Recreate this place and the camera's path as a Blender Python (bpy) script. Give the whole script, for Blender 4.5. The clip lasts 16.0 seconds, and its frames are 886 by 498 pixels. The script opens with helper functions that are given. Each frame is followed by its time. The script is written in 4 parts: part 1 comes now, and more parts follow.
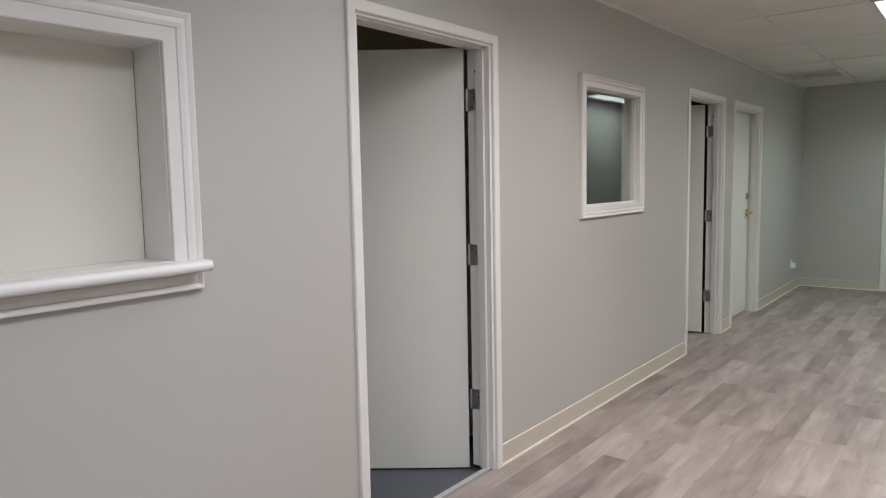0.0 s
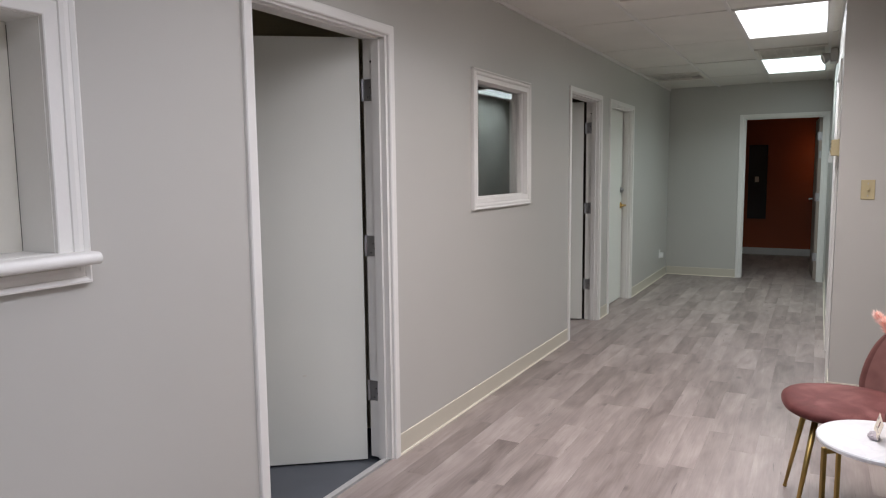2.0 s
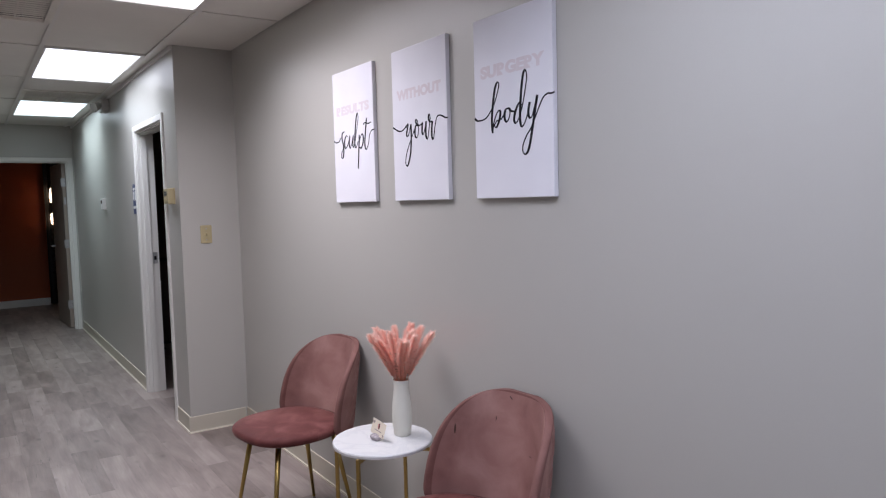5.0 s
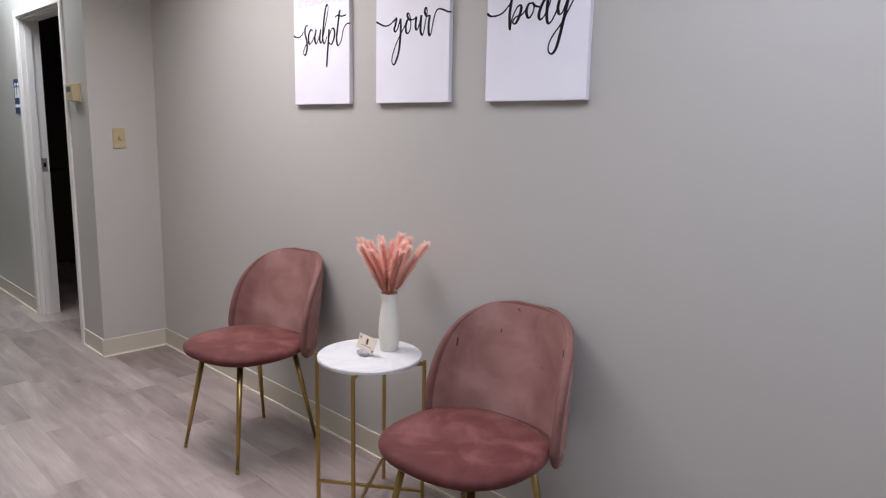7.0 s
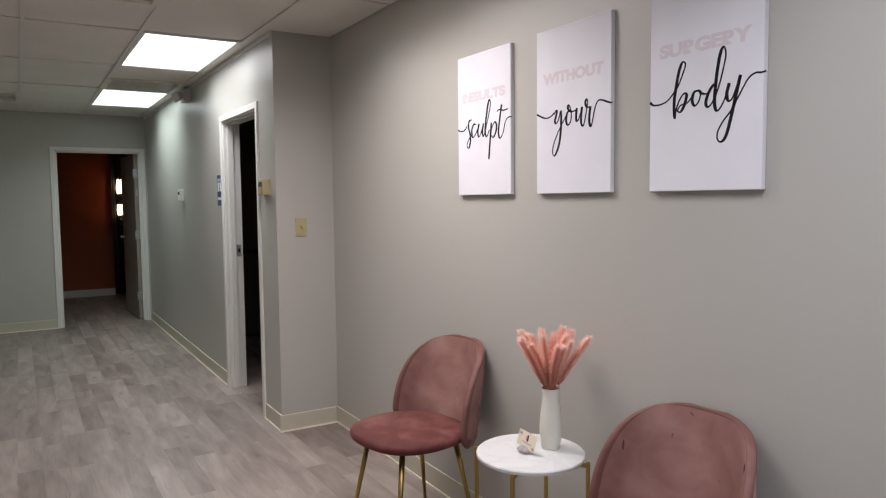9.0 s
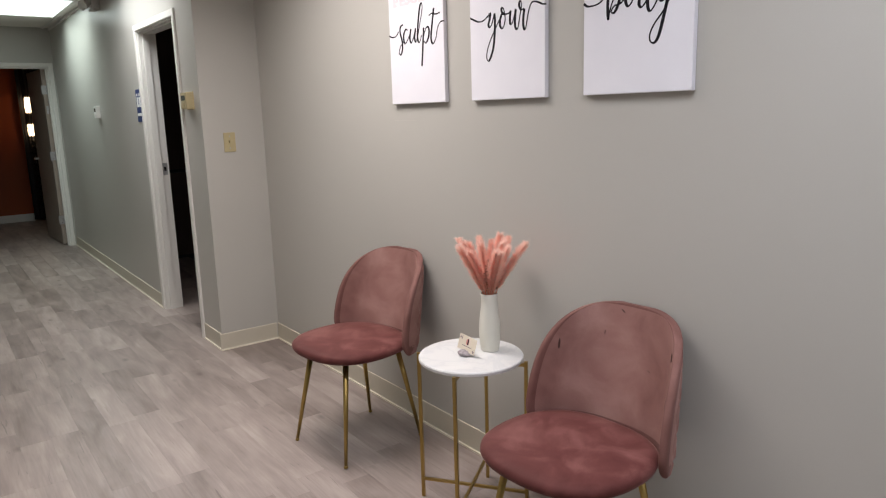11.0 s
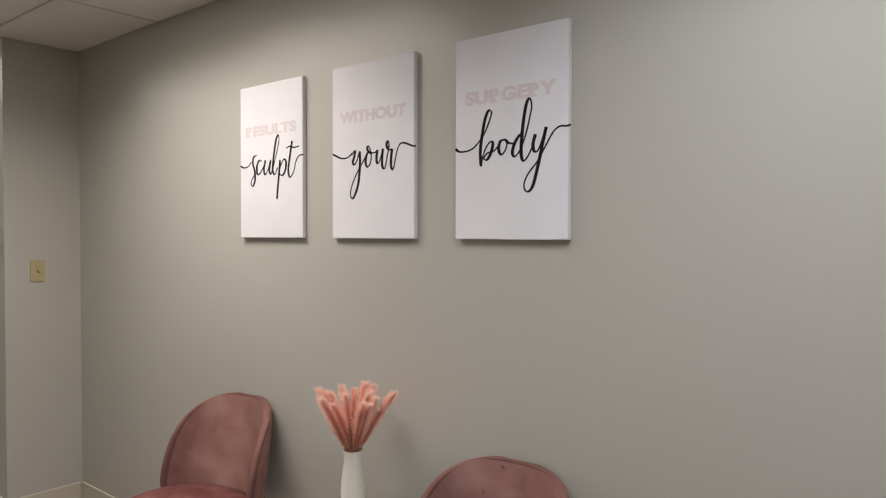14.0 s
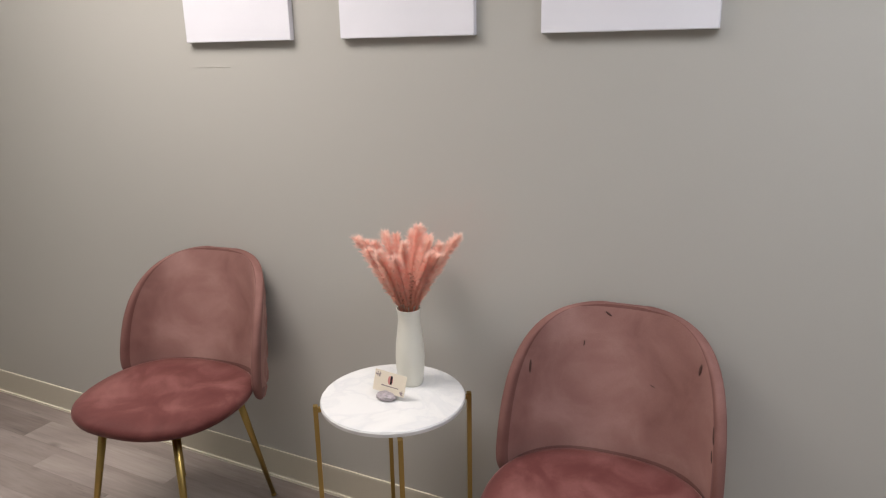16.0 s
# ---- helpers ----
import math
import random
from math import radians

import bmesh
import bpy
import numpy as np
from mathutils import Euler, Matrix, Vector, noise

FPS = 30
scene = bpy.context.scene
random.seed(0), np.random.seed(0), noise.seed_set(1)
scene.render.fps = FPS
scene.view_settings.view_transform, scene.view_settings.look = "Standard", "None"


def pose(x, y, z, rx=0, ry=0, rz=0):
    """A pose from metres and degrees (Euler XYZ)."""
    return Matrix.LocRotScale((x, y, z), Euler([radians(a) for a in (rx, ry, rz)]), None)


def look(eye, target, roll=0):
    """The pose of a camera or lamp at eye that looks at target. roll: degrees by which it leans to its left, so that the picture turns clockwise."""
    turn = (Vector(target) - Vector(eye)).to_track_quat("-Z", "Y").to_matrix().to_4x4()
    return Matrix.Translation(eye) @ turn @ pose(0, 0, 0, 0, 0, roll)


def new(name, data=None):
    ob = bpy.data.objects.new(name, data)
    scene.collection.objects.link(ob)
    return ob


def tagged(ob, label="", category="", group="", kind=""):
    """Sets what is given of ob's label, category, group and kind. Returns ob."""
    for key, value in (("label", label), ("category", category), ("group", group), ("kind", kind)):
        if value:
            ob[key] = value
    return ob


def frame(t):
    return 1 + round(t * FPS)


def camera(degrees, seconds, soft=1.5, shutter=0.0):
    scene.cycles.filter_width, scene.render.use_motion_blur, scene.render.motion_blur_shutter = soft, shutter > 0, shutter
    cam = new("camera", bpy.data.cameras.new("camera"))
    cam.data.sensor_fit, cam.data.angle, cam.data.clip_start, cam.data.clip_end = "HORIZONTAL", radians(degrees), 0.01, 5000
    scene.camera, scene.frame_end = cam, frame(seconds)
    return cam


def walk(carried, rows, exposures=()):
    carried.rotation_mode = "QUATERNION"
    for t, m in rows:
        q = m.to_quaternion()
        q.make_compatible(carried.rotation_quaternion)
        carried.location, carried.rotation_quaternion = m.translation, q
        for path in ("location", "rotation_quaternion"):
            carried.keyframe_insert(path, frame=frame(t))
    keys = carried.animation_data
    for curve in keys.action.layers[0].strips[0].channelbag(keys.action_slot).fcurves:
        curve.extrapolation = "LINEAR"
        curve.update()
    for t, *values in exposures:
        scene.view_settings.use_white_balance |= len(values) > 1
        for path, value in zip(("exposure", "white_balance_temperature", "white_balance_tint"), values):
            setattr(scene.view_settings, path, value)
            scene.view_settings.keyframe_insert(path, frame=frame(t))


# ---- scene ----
import collections

cam = camera(64.5, 16.0, soft=1.2)
PATH = [
    (0, (1.862, 0.122, 1.426), (0.64, 1.693, 1.229), -1.1),
    (0.5, (1.871, 0.118, 1.421), (0.671, 1.706, 1.226), -1.1),
    (1, (1.867, 0.131, 1.421), (0.737, 1.767, 1.212), -0.7),
    (1.5, (1.859, 0.124, 1.419), (0.794, 1.803, 1.201), -0.5),
    (2, (1.803, 0.075, 1.413), (0.864, 1.828, 1.194), -0.6),
    (2.5, (1.672, -0.068, 1.406), (1.029, 1.813, 1.185), -0.7),
    (3, (1.542, -0.089, 1.398), (1.288, 1.883, 1.178), -0.8),
    (3.5, (1.354, -0.011, 1.425), (1.54, 1.971, 1.23), -0.9),
    (4, (1.118, 0.019, 1.448), (1.713, 1.922, 1.286), -1.2),
    (4.5, (0.878, 0.087, 1.465), (1.774, 1.87, 1.321), -1.4),
    (5, (0.773, 0.274, 1.46), (1.892, 1.926, 1.322), -1.5),
    (5.2, (0.757, 0.35, 1.475), (1.928, 1.964, 1.323), -1.8),
    (7.3, (0.493, 0.676, 1.371), (1.886, 2.069, 1.023), 1.3),
    (7.5, (0.523, 0.682, 1.4), (1.912, 2.09, 1.103), 0.9),
    (8, (0.511, 0.665, 1.441), (1.864, 2.128, 1.272), 0.0),
    (8.5, (0.533, 0.656, 1.449), (1.683, 2.288, 1.333), -0.6),
    (8.7, (0.539, 0.663, 1.447), (1.581, 2.366, 1.332), -0.6),
    (10.8, (0.553, 0.689, 1.441), (1.642, 2.33, 1.098), -1.7),
    (11, (0.54, 0.678, 1.426), (1.7, 2.261, 1.042), -1.7),
    (11.5, (0.55, 0.669, 1.413), (1.795, 2.176, 0.991), -1.5),
    (12, (0.551, 0.658, 1.434), (1.85, 2.144, 1.111), -0.9),
    (12.5, (0.561, 0.658, 1.457), (1.903, 2.129, 1.265), -0.5),
    (13, (0.556, 0.669, 1.469), (1.943, 2.107, 1.372), -0.0),
    (13.5, (0.543, 0.725, 1.475), (1.988, 2.106, 1.413), 0.1),
    (14, (0.558, 0.896, 1.479), (2.102, 2.166, 1.436), 0.1),
    (14.5, (0.598, 1.167, 1.509), (2.25, 2.294, 1.473), -0.6),
    (15, (0.576, 1.45, 1.496), (2.323, 2.415, 1.366), -1.5),
    (15.5, (0.592, 1.63, 1.498), (2.357, 2.49, 1.114), -1.7),
    (16, (0.615, 1.682, 1.435), (2.332, 2.547, 0.884), -1.1),
]
walk(cam, [(t, look(eye, target, roll)) for t, eye, target, roll in PATH],
     exposures=[(0, 0.31, 6350, 14), (1.5, 0.29, 6300, 16), (3, 0.2, 6050, 18), (4.5, -0.1, 5900, 19), (5.2, -0.1, 5920, 19.5), (7.5, 0.04, 6200, 17.5), (8.5, -0.08, 6400, 16), (11, 0.05, 6560, 14), (12, 0.08, 6680, 13), (13, -0.17, 6810, 12.5), (14.5, -0.22, 6920, 10), (15.5, -0.18, 6830, 11), (16, 0.04, 6600, 12)])

# ---- world, lights ----
world = bpy.data.worlds.new("world")
scene.world = world
world.use_nodes = True
world.node_tree.nodes["Background"].inputs[0].default_value = (0.6, 0.7, 0.8, 1)
world.node_tree.nodes["Background"].inputs[1].default_value = 0.02
CEIL = 2.466
ROW = 5.26            # a line of the ceiling grid; rows are 1.22 m apart
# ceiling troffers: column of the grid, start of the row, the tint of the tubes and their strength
# column 1 holds an unseen fill lamp added to brighten the left wall
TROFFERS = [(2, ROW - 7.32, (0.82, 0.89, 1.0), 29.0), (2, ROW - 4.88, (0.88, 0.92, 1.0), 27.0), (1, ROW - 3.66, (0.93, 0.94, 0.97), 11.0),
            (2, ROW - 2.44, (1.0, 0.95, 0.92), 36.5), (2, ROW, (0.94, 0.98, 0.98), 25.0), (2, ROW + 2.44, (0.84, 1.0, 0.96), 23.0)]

# ---- materials ----


def mat(name):
    m = bpy.data.materials.new(name)
    m.use_nodes = True
    return m, m.node_tree.nodes, m.node_tree.links, m.node_tree.nodes["Principled BSDF"]


def ramp(nodes, stops):
    r = nodes.new("ShaderNodeValToRGB")
    e = r.color_ramp.elements
    e[0].position, e[0].color = stops[0][0], (*stops[0][1], 1)
    e[1].position, e[1].color = stops[-1][0], (*stops[-1][1], 1)
    for p, c in stops[1:-1]:
        n = e.new(p)
        n.color = (*c, 1)
    return r


def surface(name, color, rough=0.5, metal=0.0, vary=0.08, scale=3.0, grain=60.0, bump=0.05, sheen=0.0, spec=0.5, stretch=(1, 1, 1), coat=0.0, rvar=0.07):
    """A plain surface with broad and fine variation of tone, gloss and relief."""
    m, nodes, links, b = mat(name)
    tc = nodes.new("ShaderNodeTexCoord")
    mp = nodes.new("ShaderNodeMapping")
    mp.inputs["Scale"].default_value = stretch
    links.new(tc.outputs["Object"], mp.inputs[0])
    big = nodes.new("ShaderNodeTexNoise")
    big.inputs["Scale"].default_value, big.inputs["Detail"].default_value = scale, 5
    fine = nodes.new("ShaderNodeTexNoise")
    fine.inputs["Scale"].default_value, fine.inputs["Detail"].default_value = grain, 3
    links.new(mp.outputs[0], big.inputs["Vector"])
    links.new(mp.outputs[0], fine.inputs["Vector"])
    mx = nodes.new("ShaderNodeMath")
    mx.operation = "MULTIPLY_ADD"
    mx.inputs[1].default_value = 0.3
    links.new(fine.outputs["Fac"], mx.inputs[0])
    links.new(big.outputs["Fac"], mx.inputs[2])
    lo, hi = tuple(c * (1 - vary) for c in color), tuple(min(1, c * (1 + vary)) for c in color)
    r = ramp(nodes, [(0.35, lo), (0.95, hi)])
    links.new(mx.outputs[0], r.inputs[0])
    links.new(r.outputs[0], b.inputs["Base Color"])
    b.inputs["Metallic"].default_value = metal
    rr = nodes.new("ShaderNodeMapRange")
    rr.inputs["From Min"].default_value, rr.inputs["From Max"].default_value = 0.3, 0.9
    rr.inputs["To Min"].default_value, rr.inputs["To Max"].default_value = max(0.02, rough - rvar), min(1, rough + rvar)
    links.new(mx.outputs[0], rr.inputs[0])
    links.new(rr.outputs[0], b.inputs["Roughness"])
    b.inputs["Specular IOR Level"].default_value = spec
    if sheen:
        b.inputs["Sheen Weight"].default_value = sheen
        b.inputs["Sheen Roughness"].default_value = 0.4
        b.inputs["Sheen Tint"].default_value = (*[min(1, c * 2.2) for c in color], 1)
    if coat:
        b.inputs["Coat Weight"].default_value = coat
    if bump:
        bp = nodes.new("ShaderNodeBump")
        bp.inputs["Strength"].default_value, bp.inputs["Distance"].default_value = bump, 0.004
        links.new(fine.outputs["Fac"], bp.inputs["Height"])
        links.new(bp.outputs[0], b.inputs["Normal"])
    return m


def glow(name, color, strength):
    m, nodes, links, b = mat(name)
    b.inputs["Base Color"].default_value = (0.8, 0.8, 0.8, 1)
    b.inputs["Emission Color"].default_value = (*color, 1)
    b.inputs["Emission Strength"].default_value = strength
    return m


WALL = surface("greige wall paint", (0.432, 0.421, 0.384), 0.335, vary=0.025, scale=1.2, grain=180, bump=0.02, spec=0.65, rvar=0.02)
TRIM = surface("white gloss trim paint", (0.69, 0.675, 0.635), 0.33, vary=0.03, scale=4, grain=90, bump=0.06)
DOORP = surface("off-white door paint", (0.67, 0.675, 0.61), 0.38, vary=0.03, scale=2, grain=120, bump=0.06)
# door_4's leaf: paint darkened and browned to stand for the low light there
SHADEDDOOR = surface("door paint darkened for low light", (0.30, 0.25, 0.21), 0.4, vary=0.05, scale=2, grain=120, bump=0.06)
NICHE = surface("cream panel paint", (0.63, 0.60, 0.52), 0.45, vary=0.03, scale=2, grain=90, bump=0.05)
BASEB = surface("beige vinyl base", (0.50, 0.462, 0.375), 0.4, vary=0.05, scale=3, grain=80, bump=0.04)
CAULK = surface("cream caulk", (0.78, 0.73, 0.60), 0.45, vary=0.08, scale=9, grain=120, bump=0.1)
TILE = surface("ceiling tile", (0.70, 0.675, 0.62), 0.85, vary=0.06, scale=2.5, grain=220, bump=0.3)
TBAR = surface("white painted grid steel", (0.66, 0.64, 0.60), 0.45, vary=0.04, bump=0.02)
VENT = surface("grey painted vent metal", (0.68, 0.65, 0.58), 0.5, vary=0.12, scale=8, bump=0.05)
VENTDARK = surface("dark duct", (0.55, 0.53, 0.48), 0.8, vary=0.2, bump=0)
STEEL = surface("brushed hinge steel", (0.42, 0.42, 0.43), 0.38, metal=0.9, vary=0.1, scale=20, grain=300, bump=0.04)
ALUMINIUM = surface("dull aluminium", (0.50, 0.49, 0.47), 0.45, metal=0.3, vary=0.1, scale=20, grain=200, bump=0.04)
DARKMETAL = surface("dark metal", (0.05, 0.05, 0.05), 0.4, metal=0.6, vary=0.1, bump=0)
BRASS = surface("polished brass", (0.70, 0.50, 0.18), 0.22, metal=1.0, vary=0.08, scale=20, bump=0.02)
GOLD = surface("brushed gold metal", (0.40, 0.28, 0.095), 0.33, metal=1.0, vary=0.12, scale=14, grain=200, bump=0.03)
SLATE = surface("slate grey vinyl", (0.075, 0.082, 0.092), 0.6, vary=0.2, scale=6, grain=80, bump=0.1)
ORANGE = surface("burnt orange paint", (0.30, 0.052, 0.007), 0.6, vary=0.06, scale=2, grain=150, bump=0.1)
OLIVEP = surface("cream office paint", (0.62, 0.57, 0.42), 0.6, vary=0.05, bump=0.05)
# lack of light in the second office is put into this dark colour
DARKROOM = surface("paint darkened for unlit office", (0.085, 0.074, 0.055), 0.7, vary=0.06, bump=0.05)
# umber kept dark in colour because the restroom is unlit
RESTROOMP = surface("umber darkened for unlit restroom", (0.13, 0.090, 0.074), 0.7, vary=0.08, bump=0.05)
BLACKROOM = surface("dark brown paint", (0.045, 0.036, 0.032), 0.8, vary=0.1, bump=0.05)
BLACKCLOTH = surface("black curtain cloth", (0.012, 0.010, 0.010), 0.45, vary=0.3, scale=12, bump=0.2)
CERAMIC = surface("white matte ceramic", (0.68, 0.665, 0.585), 0.42, vary=0.03, scale=9, grain=200, bump=0.03)
INK = surface("black ink", (0.010, 0.009, 0.012), 0.8, vary=0.1, bump=0, spec=0.15)
PRINT = surface("pale pink print", (0.625, 0.565, 0.59), 0.6, vary=0.05, scale=30, bump=0)
CREAM = surface("cream card", (0.68, 0.60, 0.48), 0.5, vary=0.03, bump=0)
GREYINK = surface("grey floral print", (0.25, 0.20, 0.20), 0.6, vary=0.2, scale=60, bump=0)
PINKINK = surface("pink print", (0.55, 0.22, 0.19), 0.6, vary=0.1, bump=0)
STONE = surface("grey crystal stone", (0.33, 0.29, 0.30), 0.35, vary=0.4, scale=70, grain=200, bump=0.5)
BEIGEP = surface("aged beige plastic", (0.42, 0.355, 0.20), 0.4, vary=0.05, bump=0.03)
WHITEP = surface("white plastic", (0.78, 0.78, 0.75), 0.35, vary=0.03, bump=0.02)
LCD = surface("grey display", (0.10, 0.11, 0.10), 0.25, vary=0.1, bump=0)
BLUE = surface("blue sign plastic", (0.012, 0.040, 0.15), 0.35, vary=0.06, bump=0.03)
GREYP = surface("grey plastic housing", (0.42, 0.41, 0.38), 0.3, vary=0.1, bump=0.02)
LENS = surface("lamp lens", (0.75, 0.75, 0.72), 0.08, vary=0.06, bump=0)
CRYSTAL = glow("lit crystal", (1.0, 0.70, 0.40), 3.5)
TAPE = surface("aged clear tape", (0.47, 0.455, 0.415), 0.3, vary=0.1, bump=0)
BLACKBEAD = surface("black glass bead", (0.02, 0.018, 0.018), 0.12, vary=0.1, bump=0, spec=0.8)
WORN = surface("crushed dark velvet", (0.085, 0.038, 0.030), 0.7, vary=0.3, scale=40, bump=0.1)
TAN = surface("dried tan blossom", (0.50, 0.27, 0.19), 0.8, vary=0.35, scale=60, bump=0.2)


def velvet_material(name, tones, sheen=1.0):
    m, nodes, links, b = mat(name)
    tc = nodes.new("ShaderNodeTexCoord")
    n1 = nodes.new("ShaderNodeTexNoise")
    n1.inputs["Scale"].default_value, n1.inputs["Detail"].default_value, n1.inputs["Distortion"].default_value = 7, 4, 0.5
    n2 = nodes.new("ShaderNodeTexNoise")
    n2.inputs["Scale"].default_value, n2.inputs["Detail"].default_value = 420, 2
    links.new(tc.outputs["Object"], n1.inputs["Vector"])
    links.new(tc.outputs["Object"], n2.inputs["Vector"])
    a = nodes.new("ShaderNodeMath")
    a.operation = "MULTIPLY_ADD"
    a.inputs[1].default_value = 0.22
    links.new(n2.outputs["Fac"], a.inputs[0])
    links.new(n1.outputs["Fac"], a.inputs[2])
    r = ramp(nodes, [(0.36, tones[0]), (0.62, tones[1]), (0.90, tones[2])])
    links.new(a.outputs[0], r.inputs[0])
    links.new(r.outputs[0], b.inputs["Base Color"])
    b.inputs["Roughness"].default_value = 0.62
    b.inputs["Specular IOR Level"].default_value = 0.20
    b.inputs["Specular Tint"].default_value = (1.0, 0.72, 0.64, 1)
    b.inputs["Sheen Weight"].default_value = sheen
    b.inputs["Sheen Roughness"].default_value = 0.30
    b.inputs["Sheen Tint"].default_value = (0.90, 0.56, 0.49, 1)
    bp = nodes.new("ShaderNodeBump")
    bp.inputs["Strength"].default_value, bp.inputs["Distance"].default_value = 0.22, 0.005
    links.new(n1.outputs["Fac"], bp.inputs["Height"])
    links.new(bp.outputs[0], b.inputs["Normal"])
    return m


def marble_material():
    m, nodes, links, b = mat("white marble")
    tc = nodes.new("ShaderNodeTexCoord")
    n = nodes.new("ShaderNodeTexNoise")
    n.inputs["Scale"].default_value, n.inputs["Detail"].default_value, n.inputs["Distortion"].default_value = 7, 8, 1.6
    links.new(tc.outputs["Object"], n.inputs["Vector"])
    r = ramp(nodes, [(0.40, (0.66, 0.655, 0.64)), (0.49, (0.60, 0.60, 0.595)), (0.53, (0.65, 0.645, 0.63)), (0.7, (0.69, 0.685, 0.665))])
    links.new(n.outputs["Fac"], r.inputs[0])
    links.new(r.outputs[0], b.inputs["Base Color"])
    b.inputs["Roughness"].default_value = 0.28
    return m


def plume_material():
    m, nodes, links, b = mat("dyed pink pampas")
    tc = nodes.new("ShaderNodeTexCoord")
    oi = nodes.new("ShaderNodeObjectInfo")
    n = nodes.new("ShaderNodeTexNoise")
    n.inputs["Scale"].default_value, n.inputs["Detail"].default_value = 90, 3
    links.new(tc.outputs["Object"], n.inputs["Vector"])
    a = nodes.new("ShaderNodeMath")
    a.operation = "MULTIPLY_ADD"
    a.inputs[1].default_value = 0.25
    links.new(oi.outputs["Random"], a.inputs[0])
    links.new(n.outputs["Fac"], a.inputs[2])
    r = ramp(nodes, [(0.35, (0.97, 0.57, 0.47)), (0.62, (0.99, 0.68, 0.58)), (0.9, (0.99, 0.81, 0.72))])
    links.new(a.outputs[0], r.inputs[0])
    sep = nodes.new("ShaderNodeSeparateXYZ")
    links.new(tc.outputs["Object"], sep.inputs[0])
    along = nodes.new("ShaderNodeMapRange")
    along.inputs["From Min"].default_value, along.inputs["From Max"].default_value = 0.06, 0.31
    links.new(sep.outputs["Z"], along.inputs[0])
    dye = ramp(nodes, [(0.0, (0.78, 0.56, 0.44)), (0.40, (0.96, 0.92, 0.90)), (0.75, (1.0, 1.0, 1.0)), (1.0, (1.0, 1.0, 1.0))])
    links.new(along.outputs[0], dye.inputs[0])
    tipf = ramp(nodes, [(0.72, (0, 0, 0)), (1.0, (0.85, 0.85, 0.85))])
    links.new(along.outputs[0], tipf.inputs[0])
    mu = nodes.new("ShaderNodeMix")
    mu.data_type, mu.blend_type = "RGBA", "MULTIPLY"
    mu.inputs[0].default_value = 1
    links.new(r.outputs[0], mu.inputs[6])
    links.new(dye.outputs[0], mu.inputs[7])
    tip = nodes.new("ShaderNodeMix")
    tip.data_type = "RGBA"
    tip.inputs[7].default_value = (0.99, 0.88, 0.80, 1)
    links.new(tipf.outputs[0], tip.inputs[0])
    links.new(mu.outputs[2], tip.inputs[6])
    r = tip
    links.new(tip.outputs[2], b.inputs["Base Color"])
    b.inputs["Roughness"].default_value = 0.85
    b.inputs["Sheen Weight"].default_value = 0.4
    tr = nodes.new("ShaderNodeBsdfTranslucent")
    links.new(r.outputs[2], tr.inputs["Color"])
    mix = nodes.new("ShaderNodeMixShader")
    mix.inputs[0].default_value = 0.55
    links.new(b.outputs[0], mix.inputs[1])
    links.new(tr.outputs[0], mix.inputs[2])
    links.new(mix.outputs[0], nodes["Material Output"].inputs["Surface"])
    return m


def canvas_material():
    m, nodes, links, b = mat("white stretched canvas")
    tc = nodes.new("ShaderNodeTexCoord")
    w1, w2 = nodes.new("ShaderNodeTexWave"), nodes.new("ShaderNodeTexWave")
    w1.bands_direction, w2.bands_direction = "Y", "Z"
    for w in (w1, w2):
        w.inputs["Scale"].default_value, w.inputs["Distortion"].default_value = 260, 0.6
        links.new(tc.outputs["Object"], w.inputs["Vector"])
    a = nodes.new("ShaderNodeMath")
    links.new(w1.outputs["Fac"], a.inputs[0])
    links.new(w2.outputs["Fac"], a.inputs[1])
    bp = nodes.new("ShaderNodeBump")
    bp.inputs["Strength"].default_value, bp.inputs["Distance"].default_value = 0.12, 0.0006
    links.new(a.outputs[0], bp.inputs["Height"])
    links.new(bp.outputs[0], b.inputs["Normal"])
    n = nodes.new("ShaderNodeTexNoise")
    n.inputs["Scale"].default_value = 5
    links.new(tc.outputs["Object"], n.inputs["Vector"])
    r = ramp(nodes, [(0.3, (0.68, 0.675, 0.715)), (0.7, (0.72, 0.715, 0.75))])
    links.new(n.outputs["Fac"], r.inputs[0])
    links.new(r.outputs[0], b.inputs["Base Color"])
    b.inputs["Roughness"].default_value = 0.75
    b.inputs["Specular IOR Level"].default_value = 0.3
    return m


